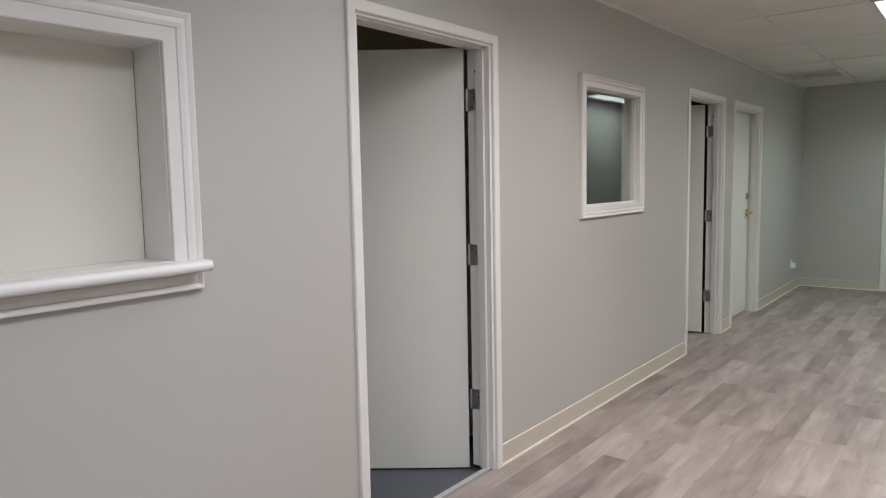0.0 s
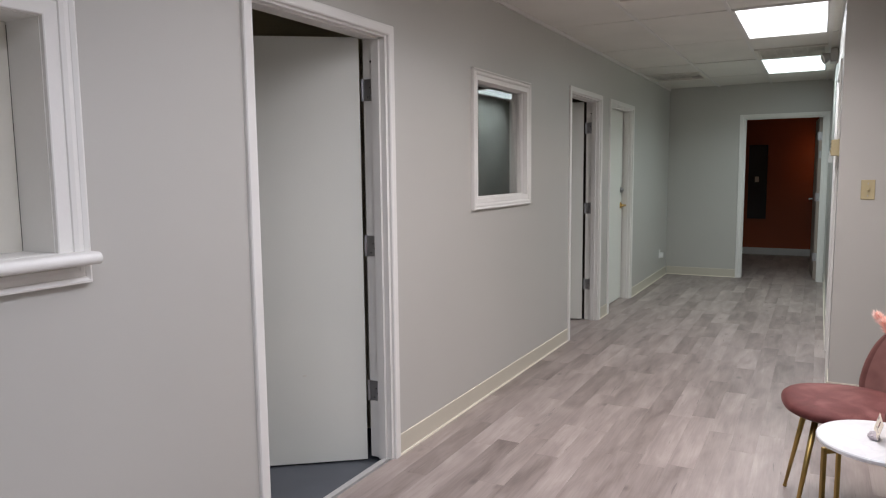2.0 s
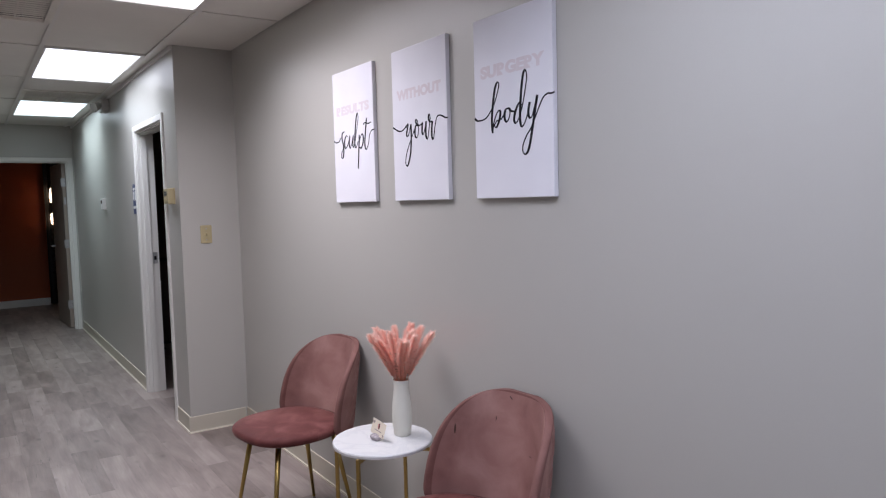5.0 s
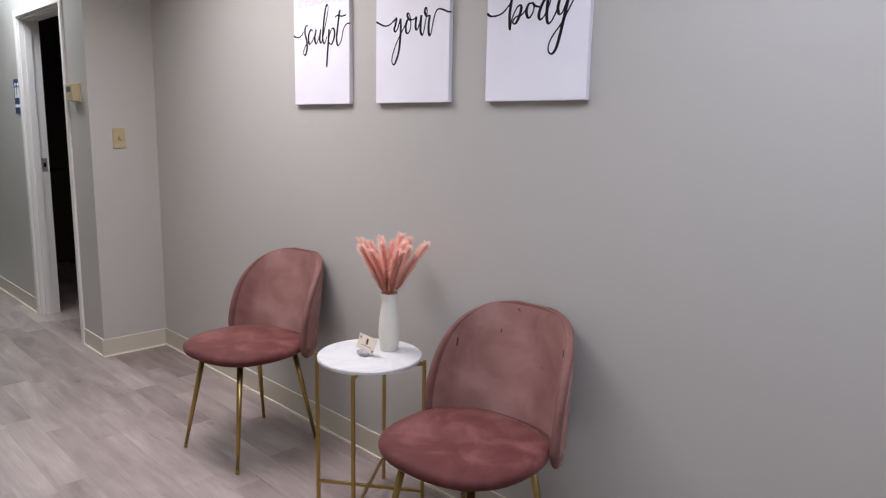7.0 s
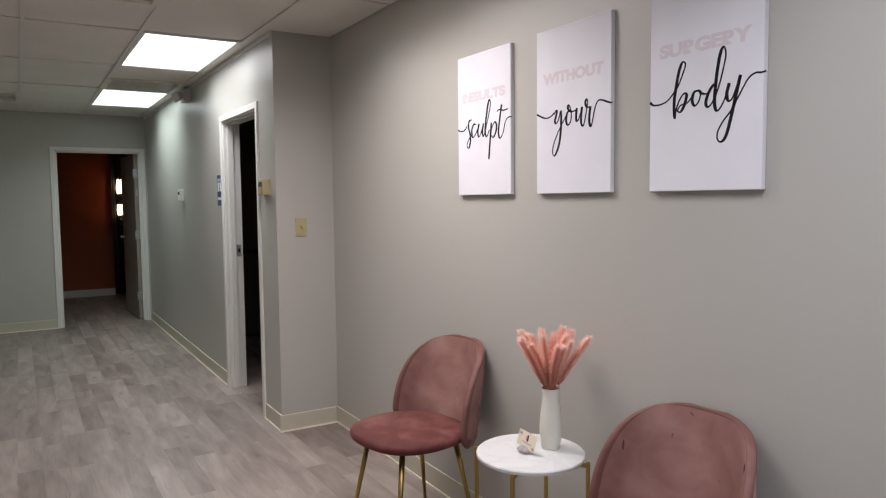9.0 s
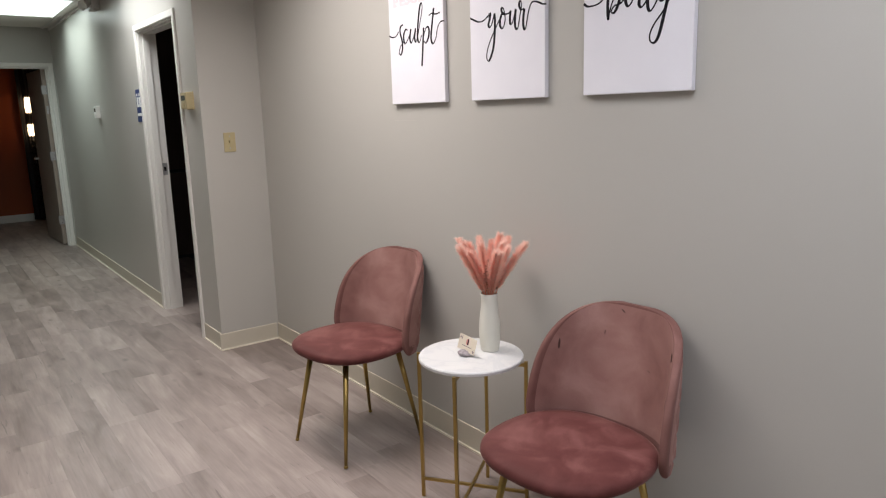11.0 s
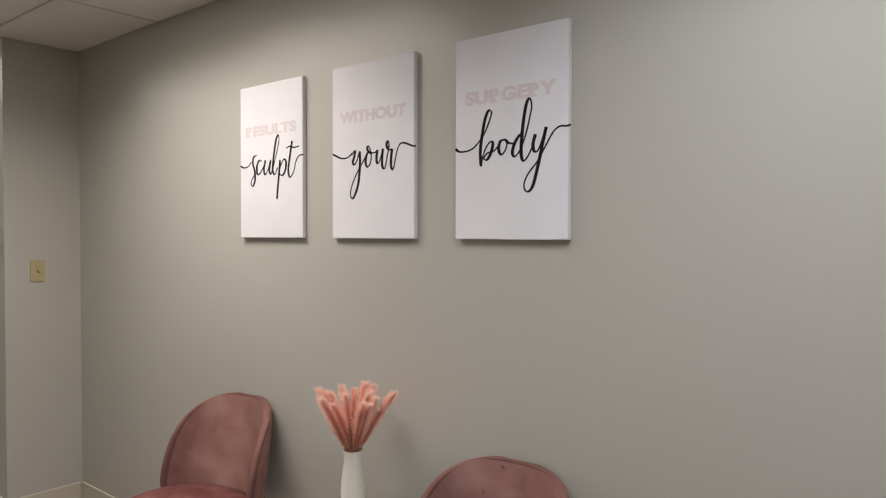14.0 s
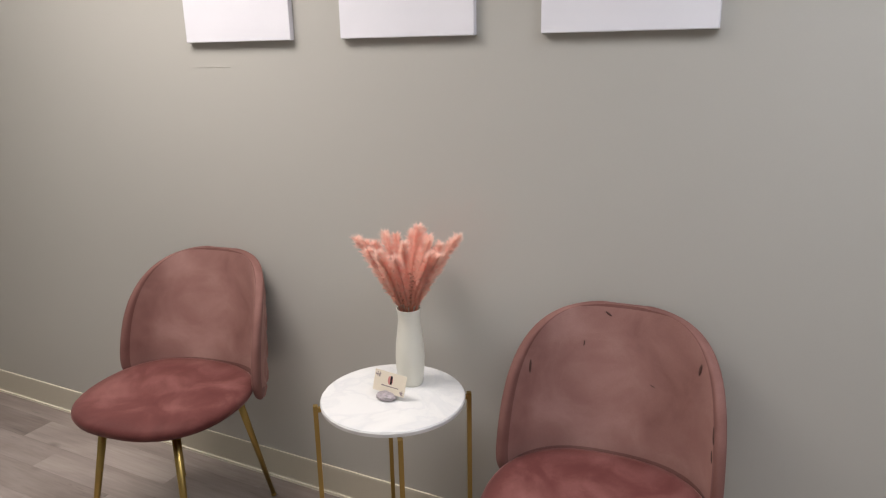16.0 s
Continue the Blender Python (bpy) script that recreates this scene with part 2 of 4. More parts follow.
def plank_material(name, source):
    """Weathered grey wood print; each plank takes its own tone and its own stretch of grain."""
    m, nodes, links, b = mat(name)
    tc = nodes.new("ShaderNodeTexCoord")
    if source == "object":
        rnd = nodes.new("ShaderNodeObjectInfo").outputs["Random"]
    else:
        rnd = nodes.new("ShaderNodeNewGeometry").outputs["Random Per Island"]
    off = nodes.new("ShaderNodeMath")
    off.operation = "MULTIPLY"
    off.inputs[1].default_value = 53.0
    links.new(rnd, off.inputs[0])
    comb = nodes.new("ShaderNodeCombineXYZ")
    for i in range(3):
        links.new(off.outputs[0], comb.inputs[i])
    add = nodes.new("ShaderNodeVectorMath")
    links.new(tc.outputs["Object"], add.inputs[0])
    links.new(comb.outputs[0], add.inputs[1])

    def tex(scale, sx, sy, detail, dist=0.0):
        mp = nodes.new("ShaderNodeMapping")
        mp.inputs["Scale"].default_value = (sx, sy, 1)
        links.new(add.outputs[0], mp.inputs[0])
        t = nodes.new("ShaderNodeTexNoise")
        t.inputs["Scale"].default_value, t.inputs["Detail"].default_value, t.inputs["Distortion"].default_value = scale, detail, dist
        links.new(mp.outputs[0], t.inputs["Vector"])
        return t
    cloud = tex(3.5, 3.2, 0.7, 5, 0.5)
    grain = tex(9.0, 12, 0.55, 6, 0.3)
    # knots: small dark ringed marks, a few to a plank
    mp = nodes.new("ShaderNodeMapping")
    mp.inputs["Scale"].default_value = (6.0, 3.0, 1)
    links.new(add.outputs[0], mp.inputs[0])
    vor = nodes.new("ShaderNodeTexVoronoi")
    vor.inputs["Scale"].default_value = 1.0
    links.new(mp.outputs[0], vor.inputs["Vector"])
    kn = nodes.new("ShaderNodeMapRange")
    kn.inputs["From Min"].default_value, kn.inputs["From Max"].default_value = 0.02, 0.13
    kn.inputs["To Min"].default_value, kn.inputs["To Max"].default_value = 0.62, 1.0
    links.new(vor.outputs["Distance"], kn.inputs[0])
    s = nodes.new("ShaderNodeMath")
    s.operation = "MULTIPLY_ADD"
    s.inputs[1].default_value = 0.25
    links.new(rnd, s.inputs[0])
    g = nodes.new("ShaderNodeMath")
    g.operation = "MULTIPLY_ADD"
    g.inputs[1].default_value = 0.34
    links.new(grain.outputs["Fac"], g.inputs[0])
    h = nodes.new("ShaderNodeMath")
    h.operation = "MULTIPLY"
    h.inputs[1].default_value = 0.74
    links.new(cloud.outputs["Fac"], h.inputs[0])
    links.new(h.outputs[0], g.inputs[2])
    links.new(g.outputs[0], s.inputs[2])
    r = ramp(nodes, [(0.38, (0.149, 0.117, 0.103)), (0.58, (0.235, 0.190, 0.169)), (0.74, (0.303, 0.250, 0.224)), (0.92, (0.391, 0.331, 0.297))])
    links.new(s.outputs[0], r.inputs[0])
    mul = nodes.new("ShaderNodeMix")
    mul.data_type, mul.blend_type = "RGBA", "MULTIPLY"
    mul.inputs[0].default_value = 1
    links.new(r.outputs[0], mul.inputs[6])
    links.new(kn.outputs[0], mul.inputs[7])
    # fine dark splits along the grain
    split = tex(5.0, 16, 0.9, 7, 0.9)
    sp = nodes.new("ShaderNodeMapRange")
    sp.inputs["From Min"].default_value, sp.inputs["From Max"].default_value = 0.285, 0.325
    sp.inputs["To Min"].default_value, sp.inputs["To Max"].default_value = 0.66, 1.0
    links.new(split.outputs["Fac"], sp.inputs[0])
    mul2 = nodes.new("ShaderNodeMix")
    mul2.data_type, mul2.blend_type = "RGBA", "MULTIPLY"
    mul2.inputs[0].default_value = 1
    links.new(mul.outputs[2], mul2.inputs[6])
    links.new(sp.outputs[0], mul2.inputs[7])
    links.new(mul2.outputs[2], b.inputs["Base Color"])
    ro = nodes.new("ShaderNodeMapRange")
    ro.inputs["To Min"].default_value, ro.inputs["To Max"].default_value = 0.34, 0.52
    links.new(grain.outputs["Fac"], ro.inputs[0])
    links.new(ro.outputs[0], b.inputs["Roughness"])
    bp = nodes.new("ShaderNodeBump")
    bp.inputs["Strength"].default_value, bp.inputs["Distance"].default_value = 0.12, 0.002
    links.new(grain.outputs["Fac"], bp.inputs["Height"])
    links.new(bp.outputs[0], b.inputs["Normal"])
    return m


def glass_material():
    m, nodes, links, b = mat("window glass")
    b.inputs["Base Color"].default_value = (0.95, 0.95, 0.93, 1)
    b.inputs["Roughness"].default_value = 0.01
    b.inputs["Transmission Weight"].default_value = 1.0
    b.inputs["IOR"].default_value = 1.5
    return m


# velvet's answer to overhead light is put into colour: back paler, seat darker
VELVET = velvet_material("lit dusty rose velvet", ((0.205, 0.100, 0.086), (0.282, 0.150, 0.131), (0.385, 0.225, 0.197)), 0.30)
# copy darkened to paint shade along the backrest's rim
VELVET_RIM = velvet_material("rim shade rose velvet", ((0.120, 0.052, 0.045), (0.172, 0.082, 0.071), (0.240, 0.126, 0.110)), 0.2)
VELVET_SEAT = velvet_material("shaded rose velvet", ((0.066, 0.018, 0.017), (0.112, 0.036, 0.033), (0.230, 0.098, 0.088)), 0.32)
MARBLE, PLUME, CANVAS, GLASS = marble_material(), plume_material(), canvas_material(), glass_material()
PLANK, PLANKS_FAR = plank_material("weathered grey plank", "object"), plank_material("weathered grey planks", "island")

# ---- building helpers ----


def part(name, bm, material, parent=None, label="", smooth=False):
    me = bpy.data.meshes.new(name)
    bmesh.ops.recalc_face_normals(bm, faces=bm.faces)
    if smooth:
        for f in bm.faces:
            f.smooth = True
    bm.to_mesh(me)
    bm.free()
    me.materials.append(material)
    ob = new(name, me)
    if parent is not None:
        ob.parent = parent
    if label:
        ob["label"] = label
    return ob


def thing(name, m, label, category, group="", kind=""):
    ob = new(name)
    ob.empty_display_size = 0.1
    ob.matrix_basis = m
    return tagged(ob, label, category, group, kind)


def box(bm, x0, y0, z0, x1, y1, z1, bevel=0.0):
    g = bmesh.ops.create_cube(bm, size=1, matrix=Matrix.LocRotScale(((x0 + x1) / 2, (y0 + y1) / 2, (z0 + z1) / 2), None, (abs(x1 - x0), abs(y1 - y0), abs(z1 - z0))))
    if bevel:
        es = list({e for v in g["verts"] for e in v.link_edges})
        bmesh.ops.bevel(bm, geom=es, offset=bevel, segments=2, affect="EDGES", profile=0.6)
    return bm


def boxes(*items, bevel=0.0):
    bm = bmesh.new()
    for it in items:
        box(bm, *it, bevel=bevel)
    return bm


def tube(bm, p0, p1, r0, r1=None, seg=14, cap=True):
    """A straight tapered rod from p0 to p1."""
    p0, p1 = Vector(p0), Vector(p1)
    r1 = r0 if r1 is None else r1
    d = p1 - p0
    m = Matrix.Translation((p0 + p1) / 2) @ d.to_track_quat("Z", "Y").to_matrix().to_4x4()
    bmesh.ops.create_cone(bm, cap_ends=cap, segments=seg, radius1=r0, radius2=r1, depth=d.length, matrix=m)
    return bm


def ball(bm, c, r, seg=12, squash=1.0):
    bmesh.ops.create_uvsphere(bm, u_segments=seg, v_segments=max(6, seg // 2), radius=r, matrix=Matrix.LocRotScale(c, None, (1, 1, squash)))
    return bm


def lathe(profile, seg=48):
    """Turn (radius, height) pairs round the z axis."""
    bm = bmesh.new()
    rings = []
    for r, z in profile:
        if r < 1e-6:
            rings.append([bm.verts.new((0, 0, z))])
        else:
            rings.append([bm.verts.new((r * math.cos(2 * math.pi * i / seg), r * math.sin(2 * math.pi * i / seg), z)) for i in range(seg)])
    for a, b in zip(rings, rings[1:]):
        for i in range(seg):
            j = (i + 1) % seg
            if len(a) == 1:
                bm.faces.new((a[0], b[i], b[j]))
            elif len(b) == 1:
                bm.faces.new((a[i], a[j], b[0]))
            else:
                bm.faces.new((a[i], a[j], b[j], b[i]))
    return bm


def grid_mesh(nu, nv, fn):
    bm = bmesh.new()
    vs = [[bm.verts.new(fn(i / (nu - 1), j / (nv - 1))) for j in range(nv)] for i in range(nu)]
    for i in range(nu - 1):
        for j in range(nv - 1):
            bm.faces.new((vs[i][j], vs[i + 1][j], vs[i + 1][j + 1], vs[i][j + 1]))
    return bm


def casing(place, a0, a1, b0, b1, profile, sides="LTRB"):
    """A mitred moulding round the rectangle a0..a1, b0..b1 of a wall. profile: (outwards, proud) pairs.
    place(a, b, h) gives the point. sides leaves the bottom open for doors."""
    bm = bmesh.new()

    def ring(o, h):
        return [bm.verts.new(place(*p, h)) for p in ((a0 - o, b0 - (o if "B" in sides else 0)), (a0 - o, b1 + o), (a1 + o, b1 + o), (a1 + o, b0 - (o if "B" in sides else 0)))]
    rings = [ring(o, h) for o, h in profile]
    for p, q in zip(rings, rings[1:]):
        for i, s in enumerate("LTRB"):
            if s in sides:
                j = (i + 1) % 4
                bm.faces.new((p[i], p[j], q[j], q[i]))
    if "B" not in sides:
        for k in (0, 3):
            bm.faces.new([r[k] for r in rings])
    return bm


def wall_pieces(a0, a1, z0, z1, openings):
    """Rectangles that fill a wall round its openings (a, b, low, high)."""
    out, at = [], a0
    for a, b, lo, hi in sorted(openings):
        out.append((at, a, z0, z1))
        if lo > z0:
            out.append((a, b, z0, lo))
        if hi < z1:
            out.append((a, b, hi, z1))
        at = b
    out.append((at, a1, z0, z1))
    return [o for o in out if o[1] - o[0] > 1e-4]


def structure(ob, label, category):
    return tagged(ob, label, category, kind="structure")


# ---- plan ----
BACK, FAR = -2.6, 9.872        # ends of the hall
WIDE, NARROW, JOG = 2.273, 1.899, 4.890
T = 0.12                      # thickness of the walls
TOP = 2.62                    # walls go on above the ceiling
D1, D2, D3 = (2.009, 2.909), (5.655, 6.527), (6.878, 7.790)
HEAD = 2.047
WIN = (3.867, 4.655, 1.2515, 1.944)
HATCH = (-0.30, 1.238, 1.195, 1.828)
RR = (5.254, 6.150)
FD = (0.917, 1.839)

# ---- walls, floor, ceiling ----
ops_left = [(*HATCH,), (*D1, 0, HEAD), (*WIN,), (*D2, 0, HEAD), (*D3, 0, HEAD)]
structure(part("wall_left", boxes(*[(-T, a, lo, 0, b, hi) for a, b, lo, hi in wall_pieces(BACK, FAR, 0, TOP, ops_left)]), WALL),
          "greige painted wall with doors, a window and a service hatch", "wall")
structure(part("wall_right", boxes((WIDE, BACK, 0, WIDE + T, JOG + 0.12, TOP)), WALL), "greige painted wall behind the waiting chairs", "wall")
structure(part("wall_jog", boxes((NARROW + 0.12, JOG, 0, WIDE, JOG + 0.12, TOP)), WALL), "short greige return wall with a light switch", "wall")
structure(part("wall_narrow", boxes(*[(NARROW, a, lo, NARROW + 0.12, b, hi) for a, b, lo, hi in wall_pieces(JOG, FAR, 0, TOP, [(*RR, 0, HEAD)])]), WALL),
          "greige painted wall with the restroom doorway", "wall")
structure(part("wall_far", boxes(*[(a, FAR, lo, b, FAR + 0.12, hi) for a, b, lo, hi in wall_pieces(-0.6, 3.2, 0, TOP, [(*FD, 0, HEAD)])]), WALL),
          "greige end wall with an open doorway", "wall")
structure(part("wall_back", boxes((-T, BACK - T, 0, WIDE + T, BACK, TOP)), WALL), "plain greige wall", "wall")
structure(part("subfloor", boxes((-0.034, BACK - 0.2, -0.12, 4.2, 13.2, -0.009), (-3.2, BACK - 0.2, -0.12, -0.034, 13.2, -0.030)), SLATE), "dark floor slab under the planks", "floor")

# rooms behind the left wall
structure(part("wall_office_1", boxes((-3.2, 0.2, 0, -3.05, 3.2, TOP), (-3.05, 1.30, 0, -T - 0.25, 1.40, TOP), (-3.05, 3.2, 0, -T, 3.3, TOP)), OLIVEP), "cream painted walls of an unlit office", "wall")
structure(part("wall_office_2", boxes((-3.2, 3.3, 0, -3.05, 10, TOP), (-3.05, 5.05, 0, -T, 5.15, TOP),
                                    (-3.05, 6.75, 0, -T, 6.85, TOP), (-3.05, 9.9, 0, -T, 10.0, TOP)), DARKROOM), "office walls coloured dark for an unlit room", "wall")
structure(part("floor_office", boxes((-3.1, 0.2, -0.0295, -0.036, 5.2, -0.024), (-3.1, 5.2, -0.0295, -0.036, 10, -0.007)), SLATE), "slate grey vinyl office floor", "floor")
structure(part("ceiling_office", boxes((-3.2, 0.2, CEIL, -T, 10, CEIL + 0.05)), TILE), "unlit office ceiling", "ceiling")
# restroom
structure(part("wall_restroom", boxes((3.7, JOG + 0.12, 0, 3.8, 8.4, TOP), (NARROW + 0.12, 8.3, 0, 3.7, 8.4, TOP), (WIDE + T, JOG + 0.02, 0, 3.7, JOG + 0.12, TOP)), RESTROOMP), "restroom walls coloured dark for want of light", "wall")
structure(part("ceiling_restroom", boxes((NARROW + 0.12, JOG + 0.12, CEIL, 3.7, 8.3, CEIL + 0.05)), RESTROOMP), "restroom ceiling coloured dark for want of light", "ceiling")
# far room
structure(part("wall_orange", boxes((-0.6, 12.74, 0, 3.2, 12.86, TOP), (-0.7, FAR + 0.12, 0, -0.6, 12.86, TOP), (3.2, FAR, 0, 3.3, 12.86, TOP)), ORANGE), "burnt orange painted room walls", "wall")
structure(part("ceiling_far", boxes((-0.6, FAR + 0.12, CEIL, 3.2, 12.74, CEIL + 0.05)), TILE), "unlit ceiling of the far room", "ceiling")
structure(part("baseboard_far", boxes((-0.6, 12.722, 0, 3.2, 12.738, 0.11), bevel=0.003), TRIM), "white painted baseboard", "baseboard")

# hung ceiling: tiles in an exposed grid, lamps and vents let in
XL = [0.0, 0.61, 1.22, 1.83, 2.27]
ROWS = [ROW + 1.22 * k for k in range(-7, 4)] + [FAR]
taken = {(k, round(y, 2)) for k, y, c, s in TROFFERS}
HALF = {(1, round(ROW - 1.22, 2)): 0, (2, round(ROW + 1.22, 2)): 1, (0, round(ROW + 2.44, 2)): 1}   # rows where a square vent takes one half
rng = random.Random(5)
bm = bmesh.new()
for i in range(4):
    for y0, y1 in zip(ROWS, ROWS[1:]):
        key = (i, round(y0, 2))
        if key in taken or y1 < BACK:
            continue
        spans = [(y0, y1)]
        if key in HALF:
            spans = [(y0 + 0.61, y1)] if HALF[key] == 0 else [(y0, y0 + 0.61)]
        for a, b in spans:
            a = max(a, BACK)
            x0, x1 = XL[i], min(XL[i + 1], WIDE)
            if i == 3 and y0 >= ROW - 0.01:
                x1 = NARROW
            if i == 3 and a < JOG < b:
                b2 = JOG
                box(bm, x0 + 0.004, b2 + 0.004, CEIL + 0.004, NARROW, b - 0.004, CEIL + 0.02)
                b = b2
            sag = rng.uniform(-0.003, 0.003)
            g = bmesh.ops.create_cube(bm, size=1, matrix=Matrix.LocRotScale(((x0 + x1) / 2, (a + b) / 2, CEIL + 0.012 + sag), Euler((rng.uniform(-.004, .004), rng.uniform(-.004, .004), 0)), (x1 - x0 - 0.006, b - a - rng.uniform(0.013, 0.020), 0.016)))
structure(part("ceiling", bm, TILE), "off-white lay-in tile ceiling", "ceiling")
bm = bmesh.new()
for x in XL[1:4]:
    box(bm, x - 0.012, BACK, CEIL - 0.004, x + 0.012, FAR, CEIL + 0.003)
for y in ROWS[1:-1]:
    box(bm, 0.012, y - 0.0018, CEIL + 0.015, NARROW if y > JOG else WIDE, y + 0.0018, CEIL + 0.018)
box(bm, 0, BACK, CEIL - 0.022, 0.014, FAR, CEIL + 0.002)
box(bm, NARROW - 0.014, JOG, CEIL - 0.022, NARROW, FAR, CEIL + 0.002)
structure(part("ceiling_grid", bm, TBAR), "white steel ceiling grid", "ceiling grid")
structure(part("ceiling_slab", boxes((-3.2, BACK - T, TOP, 4.2, 13.0, TOP + 0.1)), BLACKROOM), "dark slab above the hung ceiling", "ceiling")


def troffer(column, y0, tint, strength):
    e = thing("ceiling_light", pose(0.305 + 0.61 * column, y0 + 0.61, CEIL), "lit fluorescent troffer with a frosted lens in the tile ceiling; one of them is added fill", "ceiling light", "ceiling lights")
    w, l = 0.305, 0.61
    part("frame", casing(lambda a, b, h: (a, b, h), -w + 0.03, w - 0.03, -l + 0.03, l - 0.03, [(0, 0.012), (0, -0.003), (0.018, -0.006), (0.020, 0.012)]), TBAR, e)
    part("diffuser", boxes((-w + 0.026, -l + 0.026, 0.004, w - 0.026, l - 0.026, 0.010)), glow("lit lens", tint, strength * 0.085), e, "glowing frosted lens")
    lamp = bpy.data.lights.new("tubes", "AREA")
    lamp.shape, lamp.size, lamp.size_y = "RECTANGLE", 0.54, 1.15
    lamp.energy, lamp.color, lamp.spread = strength * 0.70, tint, radians(149)
    ob = new("tubes", lamp)
    ob.parent = e
    ob.location = (0, 0, -0.008)
    part("housing", boxes((-w + 0.005, -l + 0.005, 0.012, w - 0.005, l - 0.005, 0.09)), TBAR, e)


# the added fill in column 1 is built like the other troffers
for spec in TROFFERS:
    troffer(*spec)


def ceiling_vent(x0, y0, slats_along):
    e = thing("ceiling_vent", pose(x0 + 0.305, y0 + 0.305, CEIL), "dusty grey metal return grille in the tile ceiling", "vent", "ceiling vents")
    part("frame", casing(lambda a, b, h: (a, b, h), -0.265, 0.265, -0.265, 0.265, [(0, 0.01), (0, -0.006), (0.034, -0.004), (0.036, 0.008)]), VENT, e)
    part("backing", boxes((-0.28, -0.28, 0.035, 0.28, 0.28, 0.04)), VENTDARK, e)
    for k in range(13):
        c = -0.245 + k * 0.0408
        s = part("slat", boxes((-0.262, -0.019, -0.0008, 0.262, 0.019, 0.0008)), VENT, e)
        s.matrix_basis = pose(0, c, 0.004, 5) if slats_along == "x" else pose(c, 0, 0.008, 0, 35, 0) @ pose(0, 0, 0, 0, 0, 90)
    for c in (-0.13, 0.0, 0.13):
        part("crossbar", boxes((c - 0.004, -0.262, -0.001, c + 0.004, 0.262, 0.002)), VENT, e)


ceiling_vent(0.61, ROW - 1.22, "x")
ceiling_vent(1.22, ROW + 1.83, "x")
ceiling_vent(0.0, ROW + 3.05, "x")

# ---- base along the walls ----


def base_run(name, p0, p1, normal):
    """Vinyl base with a rounded lip and a bead of caulk along the floor."""
    p0, p1, n = Vector((*p0, 0)), Vector((*p1, 0)), Vector((*normal, 0))
    prof = [(0, 0.104), (0.003, 0.104), (0.005, 0.100), (0.005, 0.012), (0.008, 0.006), (0.012, 0.0), (0, 0.0)]
    bm = bmesh.new()
    rings = [[bm.verts.new(p + n * d + Vector((0, 0, z))) for d, z in prof] for p in (p0, p1)]
    k = len(prof)
    for i in range(k):
        bm.faces.new((rings[0][i], rings[0][(i + 1) % k], rings[1][(i + 1) % k], rings[1][i]))
    bm.faces.new(rings[0])
    bm.faces.new(rings[1])
    ob = structure(part(name, bm, BASEB), "beige vinyl base along the wall", "baseboard")
    lo, hi = [min(a, b) for a, b in zip(p0, p1)], [max(a, b) for a, b in zip(p0, p1)]
    for d0, z0, z1, nm in ((0.0125, 0.0, 0.009, "caulk_bead"), (0.0045, 0.1045, 0.1062, "top_edge")):
        q = boxes(tuple(min(l, l + n[i] * d0) if i < 2 else z0 for i, l in enumerate(lo)) + tuple(max(h, h + n[i] * d0) if i < 2 else z1 for i, h in enumerate(hi)))
        part(nm, q, CAULK, ob, "cream bead along the edge")


CW = 0.043    # width of the door casings
for k, (a, b) in enumerate(((BACK, D1[0] - CW), (D1[1] + CW, D2[0] - CW), (D2[1] + CW, D3[0] - CW), (D3[1] + CW, FAR))):
    base_run("baseboard_left_%d" % (k + 1), (0, a), (0, b), (1, 0))
base_run("baseboard_end", (0.013, FAR), (FD[0] - CW, FAR), (0, -1))
base_run("baseboard_narrow_1", (NARROW, JOG), (NARROW, RR[0] - CW), (-1, 0))
base_run("baseboard_narrow_2", (NARROW, RR[1] + CW), (NARROW, FAR), (-1, 0))
base_run("baseboard_jog", (NARROW - 0.012, JOG), (WIDE - 0.013, JOG), (0, -1))
base_run("baseboard_right", (WIDE, BACK), (WIDE, JOG), (-1, 0))

# ---- doors ----
FLAT = [(-0.001, -0.02), (-0.001, 0.010), (0.004, 0.014), (CW - 0.004, 0.014), (CW, 0.010), (CW, -0.02)]


def jamb(place, a0, a1, depth, stop):
    """Lining of a doorway with its stop; place(a, z, h) with h from 0 at the face to -depth."""
    bm = bmesh.new()

    def slab(a, b, z0, z1, h0, h1):
        p, q = Vector(place(a, z0, h0)), Vector(place(b, z1, h1))
        box(bm, *[min(i, j) for i, j in zip(p, q)], *[max(i, j) for i, j in zip(p, q)])
    t, th = 0.018, 0.012
    slab(a0 - 0.002, a0 + t, 0, HEAD, -0.002, -depth - 0.004)
    slab(a1 - t, a1 + 0.002, 0, HEAD, -0.002, -depth - 0.004)
    slab(a0 + t, a1 - t, HEAD - th, HEAD + 0.002, -0.002, -depth - 0.004)
    s0, s1 = stop
    slab(a0 + t, a0 + t + 0.014, 0, HEAD - th, -s0, -s1)
    slab(a1 - t - 0.014, a1 - t, 0, HEAD - th, -s0, -s1)
    slab(a0 + t, a1 - t, HEAD - th - 0.007, HEAD - th, -s0, -s1)
    return bm


def hinge(parent, m):
    bm = boxes((-0.002, -0.036, -0.050, 0.001, 0.036, 0.050), bevel=0.001)
    tube(bm, (0.004, -0.036, -0.050), (0.004, -0.036, 0.050), 0.0065)
    h = part("hinge", bm, STEEL, parent, "brushed steel butt hinge")
    for sy in (0.0, 0.02):
        for k in range(2):
            ball(bm2 := bmesh.new(), (0.001, sy + (k - 0.5) * 0.012, -0.033 + 0.044 * k + sy), 0.0035, 8)
            part("screw", bm2, DARKMETAL, h)
    h.matrix_basis = m
    return h


